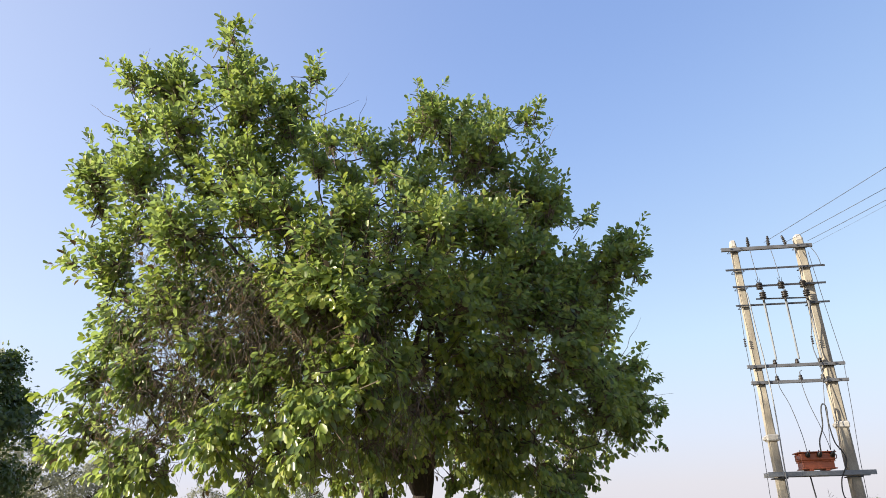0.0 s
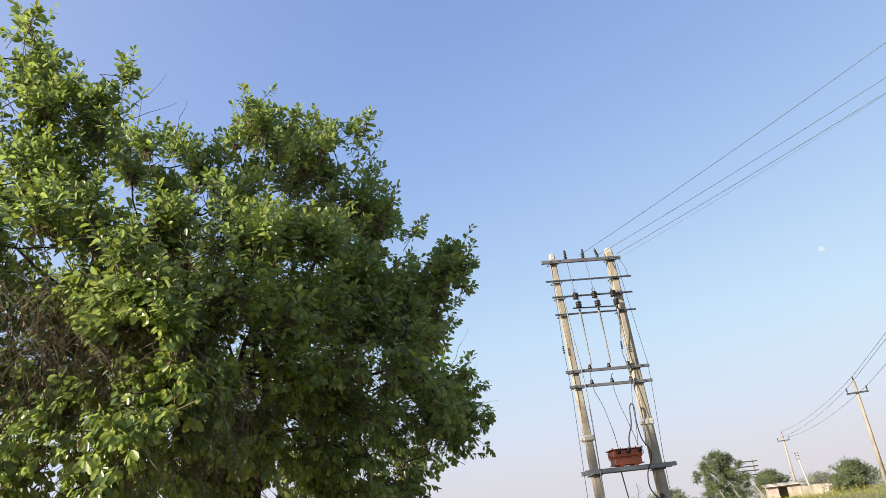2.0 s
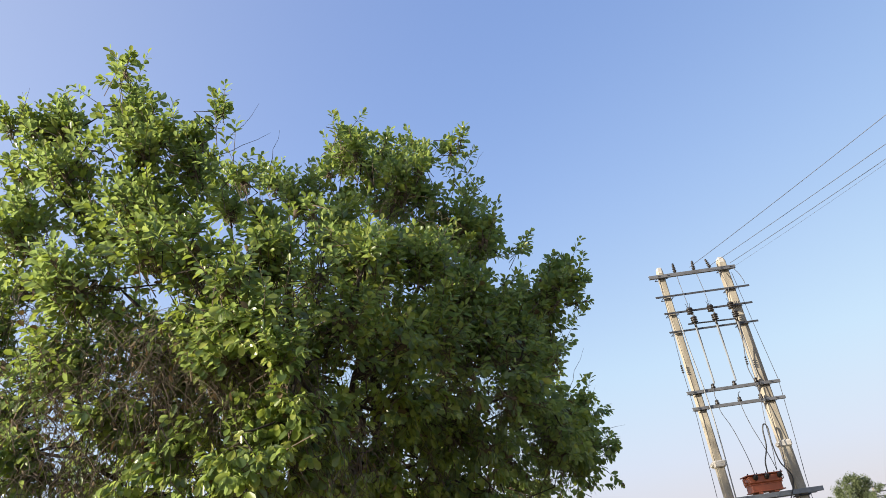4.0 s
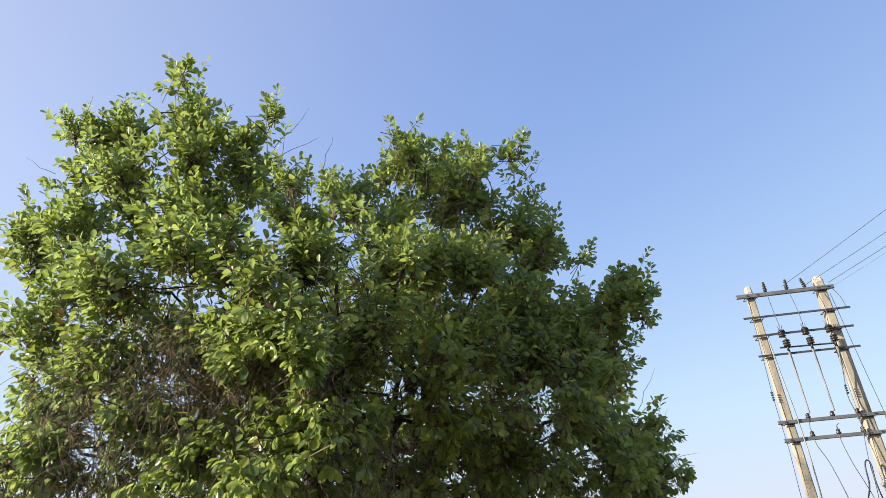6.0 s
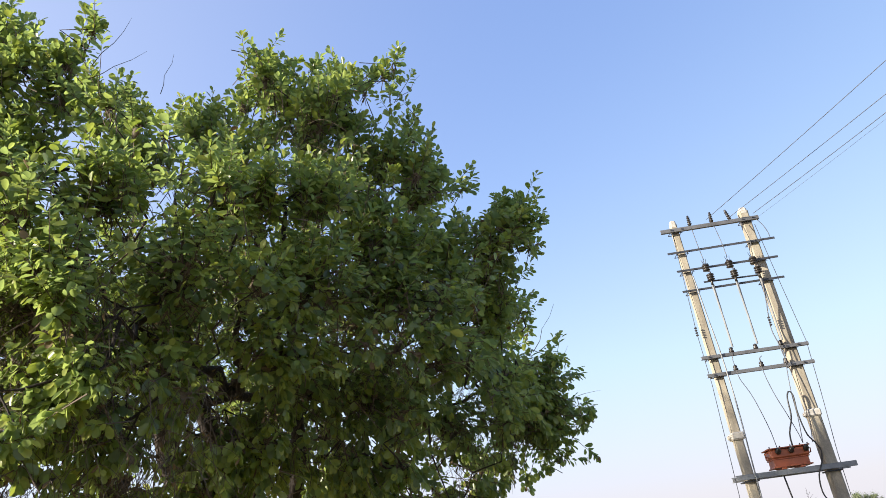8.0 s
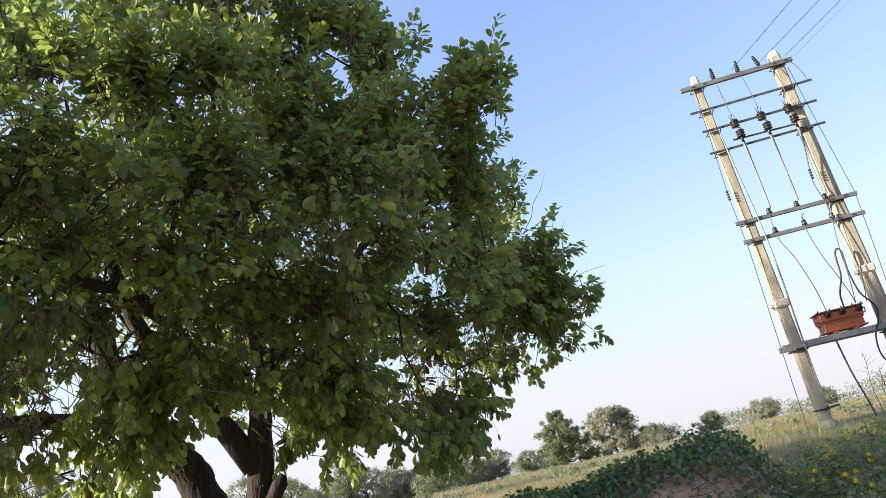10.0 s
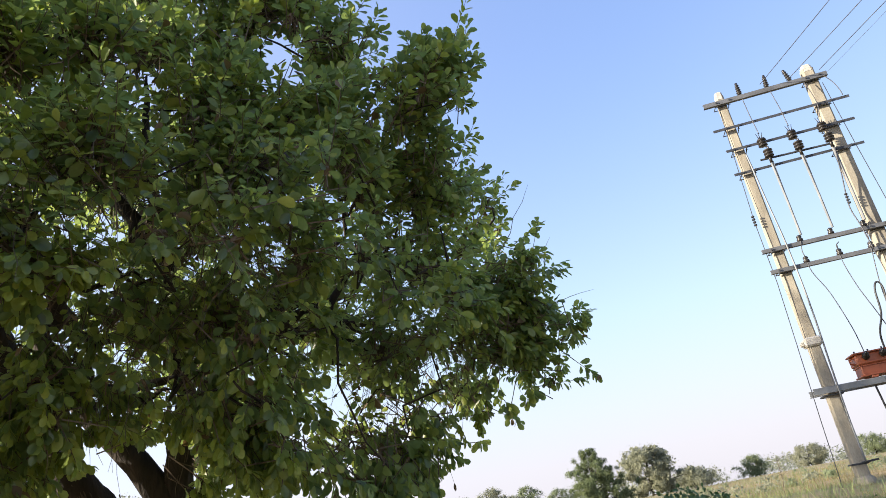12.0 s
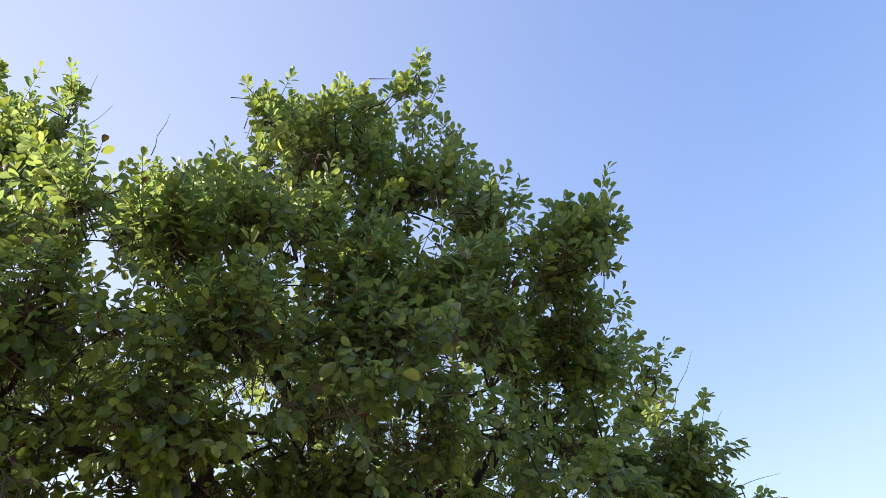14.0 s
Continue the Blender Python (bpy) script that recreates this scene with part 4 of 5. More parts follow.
ins_mesh = pin_insulator().mesh("insulator", True)
for x, tilt in ((0.73, 0), (1.27, 3), (1.73, -14)):
    ob = part("insulator", ins_mesh, porcelain_mat, frame_ob, "ribbed dark brown porcelain pin insulator")
    ob.matrix_basis = Matrix.Translation(loc(x, -0.005, 7.775)) @ pose(0, 0, 0, 0, tilt, 0)
sw_prof = []
for i in range(3):
    sw_prof += [(0.05, i * 0.06), (0.092, i * 0.06 + 0.012), (0.086, i * 0.06 + 0.032), (0.05, i * 0.06 + 0.052)]
for x in (0.80, 1.37, 1.94):
    s = Shape().lathe(sw_prof, 12, Matrix.Translation(loc(x, -0.06, 6.47)))
    s.lathe(sw_prof, 12, Matrix.Translation(loc(x + 0.03, -0.11, 6.20)))
    s.box(loc(x - 0.06, -0.09, 6.63), loc(x + 0.07, -0.03, 6.66), 0.01)
    for dx in (-0.07, -0.02, 0.05):
        s.tube([loc(x + dx * 0.4, -0.06, 6.64), loc(x + dx, -0.07, 6.78)], (0.010, 0.004), 5)
    s.tube([loc(x + 0.01, -0.08, 6.46), loc(x + 0.06, -0.13, 6.40), loc(x + 0.04, -0.12, 6.36)], 0.018, 6)
    s.tube([loc(x + 0.03, -0.11, 6.22), loc(x + 0.03, -0.10, 6.08)], 0.03, 8)
    part("switch_insulator", s, porcelain_mat, frame_ob, "pair of dark disc insulators of the pole switch", True)
    d = 0.03
    s = Shape().tube([loc(x + 0.03, -0.08, 6.10), loc(x + 0.03 + d, -0.08, 5.2), loc(x + 0.04 + d, -0.08, 4.50)], (0.022, 0.024, 0.024), 8)
    s.tube([loc(x + 0.065, -0.08, 6.10), loc(x + 0.075, -0.08, 4.52)], 0.010, 6)
    part("operating_rod", s, pipe_mat, frame_ob, "slim grey vertical pipe between crossarms")
small = Shape().lathe([(0.02, -0.04), (0.055, -0.03), (0.06, 0.0), (0.035, 0.03), (0.05, 0.045), (0.045, 0.07), (0.02, 0.09)], 10).mesh("post_insulator", True)
for x, z in ((0.84, 4.43), (1.40, 4.43), (1.98, 4.43), (0.82, 4.0), (1.41, 4.0), (1.96, 4.0)):
    ob = part("post_insulator", small, porcelain_mat, frame_ob, "small dark porcelain knob insulator")
    ob.location = loc(x, -0.01, z)
s = Shape()
s.box(loc(2.07, -0.10, 0.60), loc(2.17, -0.03, 0.90), 0.035)
s.tube([loc(2.14, -0.09, 0.9), loc(2.21, -0.12, 0.78), loc(2.20, -0.11, 0.62), loc(2.13, -0.10, 0.56), loc(2.09, -0.11, 0.62)], 0.013, 6)
part("cable_box", s, rubber_mat, frame_ob, "dark cable box tied to the pole")
part("cable_end", Shape().tube([loc(2.12, -0.12, 0.22), loc(2.20, -0.16, 0.16), loc(2.30, -0.13, 0.10), loc(2.36, -0.10, 0.02)], (0.03, 0.036, 0.03, 0.015), 7), rubber_mat, frame_ob, "taped black cable end low on the pole")
s = Shape().tube([loc(2.25, 0.0, 0.36), loc(1.95, -1.2, 0.04), loc(1.45, -3.0, ground_z(1.45, -3.0) - 0.12)], (0.026, 0.029, 0.032), 8)
part("strut", s, concrete_mat, frame_ob, "slanting grey prop against the pole")


def hung(a, b, sag, n=12):
    a, b = Vector(a), Vector(b)
    return [a.lerp(b, i / n) - Vector((0, 0, sag * 4 * (i / n) * (1 - i / n))) for i in range(n + 1)]


def spline(pts, n=8):
    """A smooth line through points."""
    p = [Vector(q) for q in pts]
    p = [p[0] * 2 - p[1]] + p + [p[-1] * 2 - p[-2]]
    out = []
    for i in range(1, len(p) - 2):
        for k in range(n):
            t = k / n
            out.append(0.5 * (2 * p[i] + (p[i + 1] - p[i - 1]) * t + (2 * p[i - 1] - 5 * p[i] + 4 * p[i + 1] - p[i + 2]) * t * t
                              + (3 * p[i] - p[i - 1] - 3 * p[i + 1] + p[i + 2]) * t ** 3))
    return out + [p[-2]]


# transformer
trf = thing("transformer", (1.41, 0.14, 1.679), "small orange oil-filled transformer with dark bushings on the steel platform", "transformer")
tank = Shape().box((-0.42, -0.22, 0.05), (0.42, 0.24, 0.30), 0.02)
tank.box((-0.45, -0.25, 0.045), (0.47, 0.27, 0.075), 0.008)
part("tank", tank, paint_mat, trf, "faded orange steel tank")
part("tank_seam", Shape().box((-0.445, -0.245, 0.235), (0.445, 0.265, 0.258), 0.006), paint_mat, trf)
part("upper_tank", Shape().box((-0.46, -0.26, 0.262), (0.46, 0.28, 0.47), 0.03), paint_mat, trf)
part("lid", Shape().box((-0.50, -0.29, 0.474), (0.50, 0.31, 0.502), 0.008), paint_mat, trf, "overhanging orange lid with bolts")
for x in (-0.45, -0.2, 0.05, 0.28, 0.46):
    part("lid_bolt", Shape().lathe([(0.016, 0), (0.016, 0.03), (0.01, 0.035)], 6, Matrix.Translation((x, -0.26, 0.5025))), dark_steel_mat, trf)
for x in (-0.22, 0.22):
    part("foot", Shape().box((x - 0.06, -0.24, 0.0), (x + 0.06, 0.26, 0.044), 0.006), paint_mat, trf)
for x in (-0.49, 0.49):
    part("lifting_lug", Shape().tube([(x * 0.94, -0.1, 0.43), (x * 1.12, -0.1, 0.41), (x * 1.10, -0.1, 0.33), (x * 0.94, -0.1, 0.30)], 0.016, 6), paint_mat, trf)
bush = Shape().lathe([(0.05, 0), (0.05, 0.03), (0.07, 0.04), (0.066, 0.07), (0.045, 0.075), (0.062, 0.09), (0.058, 0.12), (0.03, 0.13), (0.014, 0.2)], 12).mesh("bushing", True)
for x in (-0.28, 0.03, 0.38):
    ob = part("bushing", bush, porcelain_mat, trf, "dark ribbed porcelain bushing")
    ob.matrix_basis = pose(x, -0.255, 0.38, 62, 0, 0)


trf.scale = (0.9, 0.9, 0.92)


def cable(name, pts, r, mat, label, category="cable", n=8):
    a = Vector(pts[0])
    c = thing(name, a, label, category)
    part("strand", Shape().tube([q - a for q in spline(pts, n)], r, 6), mat, c, "", True)
    return c


cable("power_cable", [(1.50, -0.1, 2.10), (1.52, -0.12, 2.4), (1.66, -0.12, 2.75), (1.70, -0.12, 3.15), (1.77, -0.12, 3.30), (1.84, -0.12, 3.2), (1.82, -0.12, 2.8),
                      (1.87, -0.12, 2.35), (2.0, -0.12, 2.12), (2.06, -0.1, 1.95), (2.0, -0.08, 1.72), (1.86, -0.08, 1.45), (1.83, -0.08, 1.1), (1.95, -0.1, 0.85),
                      (2.12, -0.1, 0.72), (2.2, -0.1, 0.75)], 0.017, rubber_mat, "looped thick black cable from transformer to cable box")
cable("earth_cable", [(1.20, 0.1, 1.55), (1.26, 0.1, 0.9), (1.36, 0.1, 0.3), (1.42, 0.1, -0.25)], 0.017, rubber_mat, "black cable hanging straight from the platform to the ground")
for pts in ([(0.82, -0.03, 4.02), (0.84, -0.04, 3.75), (1.0, -0.05, 3.3), (1.12, -0.12, 2.6), (1.14, -0.2, 2.12)],
            [(1.41, -0.03, 4.15), (1.40, -0.04, 3.8), (1.48, -0.05, 3.3), (1.60, -0.1, 2.8), (1.70, -0.1, 2.4), (1.74, -0.1, 2.16)],
            [(1.98, -0.03, 4.3), (1.93, -0.04, 3.9), (1.85, -0.05, 3.3), (1.80, -0.1, 2.7), (1.74, -0.1, 2.18)],
            [(1.96, -0.03, 4.02), (2.03, -0.05, 3.3), (2.02, -0.1, 2.6), (1.92, -0.15, 2.15)],
            [(0.85, -0.04, 4.42), (0.80, -0.05, 4.2), (0.82, -0.04, 4.05)], [(1.41, -0.04, 4.0), (1.39, -0.06, 4.14), (1.45, -0.08, 4.2)],
            [(0.74, -0.03, 7.70), (0.76, -0.06, 7.2), (0.80, -0.06, 6.76)], [(1.29, -0.03, 7.68), (1.34, -0.06, 7.2), (1.37, -0.06, 6.76)],
            [(1.95, -0.05, 7.62), (2.0, -0.12, 7.1), (1.96, -0.1, 6.76)], [(2.34, -0.03, 7.66), (2.44, -0.06, 7.45), (2.50, -0.06, 7.25), (2.52, -0.05, 7.11)]):
    cable("jumper_wire", pts, 0.008, wire_mat, "thin grey wire hanging between insulators", "wire")
cable("switch_rod", [(0.44, -0.06, 6.4), (0.46, -0.07, 6.1), (0.50, -0.07, 5.4), (0.57, -0.07, 4.4), (0.60, -0.07, 3.2), (0.57, -0.08, 1.8), (0.56, -0.08, 1.0), (0.58, -0.08, 0.35)], 0.016, pipe_mat,
      "long grey operating rod beside the pole", "rod")


def stay(pts, knot, label):
    a = Vector(pts[0])
    c = thing("stay_wire", a, label, "wire")
    part("strand", Shape().tube([Vector(q) - a for q in pts], 0.0075, 5), wire_mat, c)
    k = Vector(knot)
    s = Shape()
    for i in range(4):
        s.lathe([(0.010, 0), (0.032, 0.01), (0.032, 0.035), (0.012, 0.045)], 8, Matrix.Translation(k - a + Vector((0, 0, -0.06 * i))))
    part("stay_insulator", s, porcelain_mat, c, "string of small dark stay insulators")
    return c


stay([(0.28, 0.10, 7.6), (0.22, 0.05, 6.0), (0.18, 0.0, 5.0), (0.20, -0.02, 3.7), (0.13, 0.0, 1.2), (0.10, 0.0, -0.2)], (0.18, 0.0, 5.08), "thin grey stay wire with insulators beside a concrete pole")
stay([(2.30, 0.05, 7.55), (2.40, -0.02, 6.0), (2.55, -0.02, 4.4), (2.50, 0.0, 3.2), (2.42, 0.0, 1.9), (2.40, 0.0, 1.0)], (1.87, -0.08, 5.05), "thin grey stay wire with insulators beside a concrete pole")
cable("jumper_wire", [(2.0, -0.1, 6.1), (1.93, -0.1, 5.5), (1.87, -0.08, 5.05), (1.85, -0.08, 4.75), (1.9, -0.1, 4.4), (1.95, -0.1, 3.9)], 0.011, wire_mat, "grey wire with small insulators", "wire")


# ---- overhead line ----
def line_pole(place, top, label, arm_dir, arm=1.25, r0=0.13, r1=0.085, arm_drop=0.75):
    """A single concrete pole with one crossarm and three pin insulators. Returns the wire points."""
    x, y = place
    z0 = ground_z(x, y)
    p = thing("utility_pole", (x, y, z0), label, "utility pole", "overhead line poles")
    h = top - z0
    part("pole", Shape().tube([(0, 0, -0.3), (0, 0, h * 0.5), (0, 0, h)], (r0, (r0 + r1) / 2, r1), 8), concrete_mat, p, "", True)
    d = Vector((arm_dir[0], arm_dir[1], 0)).normalized()
    za = h - arm_drop
    turn = math.degrees(math.atan2(d.y, d.x))
    s = Shape().box((-arm / 2, -0.04, -0.05), (arm / 2, 0.04, 0.05), 0.005, pose(0, -0.0, za, 0, 0, turn) @ pose(0, -0.13, 0))
    part("crossarm", s, dark_steel_mat, p, "dark steel crossarm")
    ends = []
    for q in (d * (-arm / 2 + 0.06) + Vector((0, 0, za + 0.1)), d * (arm / 2 - 0.06) + Vector((0, 0, za + 0.1)), Vector((0, 0, h + 0.06))):
        off = Vector((d.y, -d.x, 0)) * (0.13 if q.z < h else 0.0)
        ob = part("insulator", ins_mesh, porcelain_mat, p, "dark pin insulator")
        ob.location = q + off
        ends.append(q + off + Vector((x, y, z0 + 0.2)))
    return ends


def conductor(a, b, sag, r=0.011, n=16):
    c = thing("overhead_wire", a, "thin dark aluminium overhead wire", "wire", "overhead wires")
    part("strand", Shape().tube([q - Vector(a) for q in hung(a, b, sag, n)], r, 5), wire_mat, c)


UP0, UP1, UP2 = (8.0, -14.3), (24.8, 22.6), (39.9, 58.1)
along_line = Vector((UP1[0] - UP0[0], UP1[1] - UP0[1]))
across = (along_line.y, -along_line.x)
e0 = line_pole(UP0, 8.7, "grey concrete line pole with steel crossarm beside the track", across)
e1 = line_pole(UP1, 6.95, "cream concrete line pole with dark crossarm in the field", across)
e2 = line_pole(UP2, 7.6, "distant cream concrete line pole with dark crossarm", across, 1.3)
for a, b in zip(e0, e1):
    conductor(b, a, 0.05)
for a, b in zip(e1, e2):
    conductor(a, b, 0.45)
for (x, z), b in zip(((1.15, 7.84), (1.75, 7.82), (2.30, 7.80)), ((7.5, -14.3, 8.95), (8.0, -14.3, 8.35), (8.4, -14.3, 8.25))):
    conductor((x, -0.06, z), b, 0.12, 0.007)
conductor((2.42, -0.06, 7.70), (8.3, -14.2, 8.36), 0.16, 0.003)

# a bare white mast and a far double pole near the hut
x, y = 35.8, 49.0
z0 = ground_z(x, y)
mast = thing("mast", (x, y, z0), "slim white leaning mast with small brackets near a hut", "mast")
part("pole", Shape().tube([(0.2, 0, -0.2), (-0.3, 0, 4.1)], (0.08, 0.06), 8), cap_mat, mast)
for z in (3.4, 3.7, 3.95):
    part("bracket", Shape().box((-0.5, -0.05, z), (-0.1, 0.05, z + 0.07), 0.01), dark_steel_mat, mast)
x, y = 49.6, 86.7
z0 = ground_z(x, y)
fdp = thing("distant_double_pole", (x, y, z0), "far two-pole switch structure with thin crossarms", "power pole")
for dx in (-1.3, 1.3):
    part("pole", Shape().tube([(dx, 0, -0.2), (dx, 0, 5.7)], (0.15, 0.10), 8), concrete_mat, fdp)
for z in (5.5, 4.8, 4.2, 3.6):
    part("crossarm", Shape().box((-1.9, -0.2, z - 0.07), (1.9, -0.1, z + 0.07), 0.01), dark_steel_mat, fdp)


# ---- distant trees ----
def far_tree(place, height, width, label, seed, mat, leaves=2600, shape="round", clear=0.18, size=0.2, name="tree", group="field trees"):
    """A tree with a tapered trunk, limbs and a crown of many small leaves in uneven clumps."""
    r = np.random.default_rng(seed)
    q = random.Random(seed)
    x, y = place
    z0 = ground_z(x, y)
    t = thing(name, (x, y, z0), label, "tree", group)
    s = Shape()
    lean = Vector((q.uniform(-0.04, 0.04) * height, 0, 0))
    top = Vector((0, 0, height * 0.7)) + lean
    s.tube(bent((0, 0, -0.2), top, 0, 6, 0.03 * height, seed), [height * k for k in (0.028, 0.022, 0.019, 0.015, 0.011, 0.008, 0.004)], 7)
    part("trunk", s, bark_mat, t, "", True)
    clumps = []
    n = 130
    for i in range(n):
        u = (i + q.random()) / n
        z = height * (clear + (1 - clear) * u * 0.93)
        if shape == "round":
            w = math.sqrt(max(0.04, 1 - (2 * u - 0.85) ** 2 / 1.35))
        elif shape == "cone":
            w = 0.12 + 1.0 * (1 - u) ** 0.75 if u > 0.12 else 0.8
        else:
            w = 0.55 + 0.45 * math.sin(math.pi * min(1, u * 1.1))
        a = q.uniform(0, 6.283)
        w *= 1 + 0.55 * noise.noise((1.4 * math.cos(a), 1.4 * math.sin(a) + seed, u * 3.5))
        rr = width / 2 * w * math.sqrt(q.uniform(0.1, 1.0)) * q.uniform(0.75, 1.05)
        clumps.append((rr * math.cos(a), rr * math.sin(a), z, width * q.uniform(0.06, 0.15) * (1.0 - 0.6 * u if shape == "cone" else 1.0)))
    for i, c in enumerate(clumps[::7]):
        s = Shape().tube(bent((0, 0, min(c[2] * 0.6, height * 0.6)), c[:3], 0, 3, 0.04 * height, i + seed), (height * 0.011, height * 0.008, height * 0.006, height * 0.003), 5)
        part("limb", s, bark_mat, t, "", True)
    c = np.array(clumps)
    fine = 1.0 if math.hypot(x, y) < 80 else 0.62
    leaves = int(leaves * 2.2 / fine ** 1.3)
    k = r.integers(0, len(c), leaves)
    # larger leaves deep in each clump close it, small ones make its outline
    deep = r.random(leaves) < 0.35
    u = unit(r.normal(size=(leaves, 3)))
    pos = c[k, :3] + u * (c[k, 3] * np.where(deep, 0.6 * r.random(leaves), 0.35 + 0.68 * r.random(leaves)))[:, None] * np.array((1, 1, 0.9))
    al = unit(u * 0.7 + r.normal(size=(leaves, 3)) * 0.6 + np.array((0, 0, 0.1)))
    nr = unit(unit(pos - np.array((0, 0, height * 0.45))) * 0.9 + u * 0.6 + r.normal(size=(leaves, 3)) * 0.18 + np.array((0, 0, 0.25)))
    me = quad_leaves("crown", pos, al, nr, np.where(deep, c[k, 3] * 0.29, size * 0.66 * fine) * (0.5 + 0.7 * r.random(leaves)), 0.5, [mat])
    cr = part("crown", me, None, t, "uneven crown of small leaves")
    cr["kind"] = "stuff"
    return t


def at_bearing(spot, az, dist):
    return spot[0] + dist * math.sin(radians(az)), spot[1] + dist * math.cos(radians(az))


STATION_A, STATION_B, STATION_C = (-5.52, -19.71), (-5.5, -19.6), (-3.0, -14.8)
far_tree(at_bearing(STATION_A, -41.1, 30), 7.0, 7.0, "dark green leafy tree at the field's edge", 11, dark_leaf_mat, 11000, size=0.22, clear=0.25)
far_tree(at_bearing(STATION_A, -36.5, 46), 5.6, 6.5, "pale olive thorn tree with bare lower branches", 12, hazed_leaf_mat, 5000, size=0.14, clear=0.3)
far_tree(at_bearing(STATION_A, -32.0, 50), 5.0, 5.0, "pale olive thorn tree with bare lower branches", 13, hazed_leaf_mat, 4000, size=0.14, clear=0.25)
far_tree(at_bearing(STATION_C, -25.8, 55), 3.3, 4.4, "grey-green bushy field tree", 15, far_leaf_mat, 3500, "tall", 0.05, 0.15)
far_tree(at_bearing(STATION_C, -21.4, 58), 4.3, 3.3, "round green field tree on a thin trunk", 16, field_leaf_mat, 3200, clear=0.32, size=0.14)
far_tree(at_bearing(STATION_C, -29.0, 60), 4.4, 4.5, "grey-green bushy field tree", 17, hazed_leaf_mat, 3200, clear=0.1, size=0.15)
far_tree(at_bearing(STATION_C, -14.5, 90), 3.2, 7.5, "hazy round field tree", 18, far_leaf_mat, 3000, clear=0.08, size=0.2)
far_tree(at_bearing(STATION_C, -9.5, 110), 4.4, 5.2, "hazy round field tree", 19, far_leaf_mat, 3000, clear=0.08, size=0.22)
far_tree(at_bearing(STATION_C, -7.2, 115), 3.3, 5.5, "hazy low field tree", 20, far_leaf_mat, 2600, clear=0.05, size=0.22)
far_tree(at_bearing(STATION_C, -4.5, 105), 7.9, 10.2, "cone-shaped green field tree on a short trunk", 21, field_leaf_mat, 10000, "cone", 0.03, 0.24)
far_tree(at_bearing(STATION_C, -0.6, 120), 7.3, 11.4, "broad olive-green field tree", 22, hazed_leaf_mat, 10000, "tall", 0.06, 0.24)
far_tree(at_bearing(STATION_C, 2.4, 140), 3.4, 9.5, "hazy low field tree", 23, hazed_leaf_mat, 3000, clear=0.05, size=0.26)
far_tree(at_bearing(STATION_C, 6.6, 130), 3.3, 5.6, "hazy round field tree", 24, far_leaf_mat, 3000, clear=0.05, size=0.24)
far_tree(at_bearing(STATION_C, 10.3, 140), 3.5, 7.0, "hazy grey-green field tree", 25, hazed_leaf_mat, 3000, "tall", 0.05, 0.24)
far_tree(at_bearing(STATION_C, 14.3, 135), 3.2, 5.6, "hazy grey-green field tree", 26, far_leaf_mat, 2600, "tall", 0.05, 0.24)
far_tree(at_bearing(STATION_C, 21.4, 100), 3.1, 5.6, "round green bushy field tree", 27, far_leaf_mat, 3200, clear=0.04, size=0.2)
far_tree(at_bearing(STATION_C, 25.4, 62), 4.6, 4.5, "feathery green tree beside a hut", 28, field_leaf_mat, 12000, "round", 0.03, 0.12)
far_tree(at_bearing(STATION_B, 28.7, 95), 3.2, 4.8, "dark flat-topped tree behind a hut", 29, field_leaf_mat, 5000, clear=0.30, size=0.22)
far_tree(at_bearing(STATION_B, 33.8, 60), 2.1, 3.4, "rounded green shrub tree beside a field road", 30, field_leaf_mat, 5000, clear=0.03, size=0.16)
far_tree(at_bearing(STATION_B, 31.9, 85), 2.0, 4.5, "thin pale brush with bare stems", 31, hazed_leaf_mat, 2000, clear=0.1, size=0.18)

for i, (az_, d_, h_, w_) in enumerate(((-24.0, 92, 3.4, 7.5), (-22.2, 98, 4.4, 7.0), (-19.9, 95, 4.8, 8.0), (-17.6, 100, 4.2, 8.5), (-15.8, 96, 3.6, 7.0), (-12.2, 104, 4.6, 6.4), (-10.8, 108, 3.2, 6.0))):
    far_tree(at_bearing(STATION_C, az_, d_), h_, w_, "hazy grey-green bushy tree in a hedgerow", 50 + i, hazed_leaf_mat, 3600, "round", 0.02, 0.2)

# a belt of woods along the horizon, with its haze in the leaf colour
rw = np.random.default_rng(41)
az = np.radians(rw.uniform(-75, 75, 420))
dist = rw.uniform(170, 300, 420)
cx, cy = -3 + dist * np.sin(az), -15 + dist * np.cos(az)
hz = np.array([ground_z(a, b) for a, b in zip(cx, cy)])
tall = dist * rw.uniform(0.010, 0.026, 420)
k = rw.integers(0, 420, 70000)
u = unit(rw.normal(size=(70000, 3)))
p = np.stack([cx[k], cy[k], hz[k]], 1) + u * np.stack([tall[k] * 0.9, tall[k] * 0.9, tall[k] * 0.55], 1) * (0.5 + 0.6 * rw.random((70000, 1))) + np.stack([0 * cx[k], 0 * cx[k], tall[k] * 0.5], 1)
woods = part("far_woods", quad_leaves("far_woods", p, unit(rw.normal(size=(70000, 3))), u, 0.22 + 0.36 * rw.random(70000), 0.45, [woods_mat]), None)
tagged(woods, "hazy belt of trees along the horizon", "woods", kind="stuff")

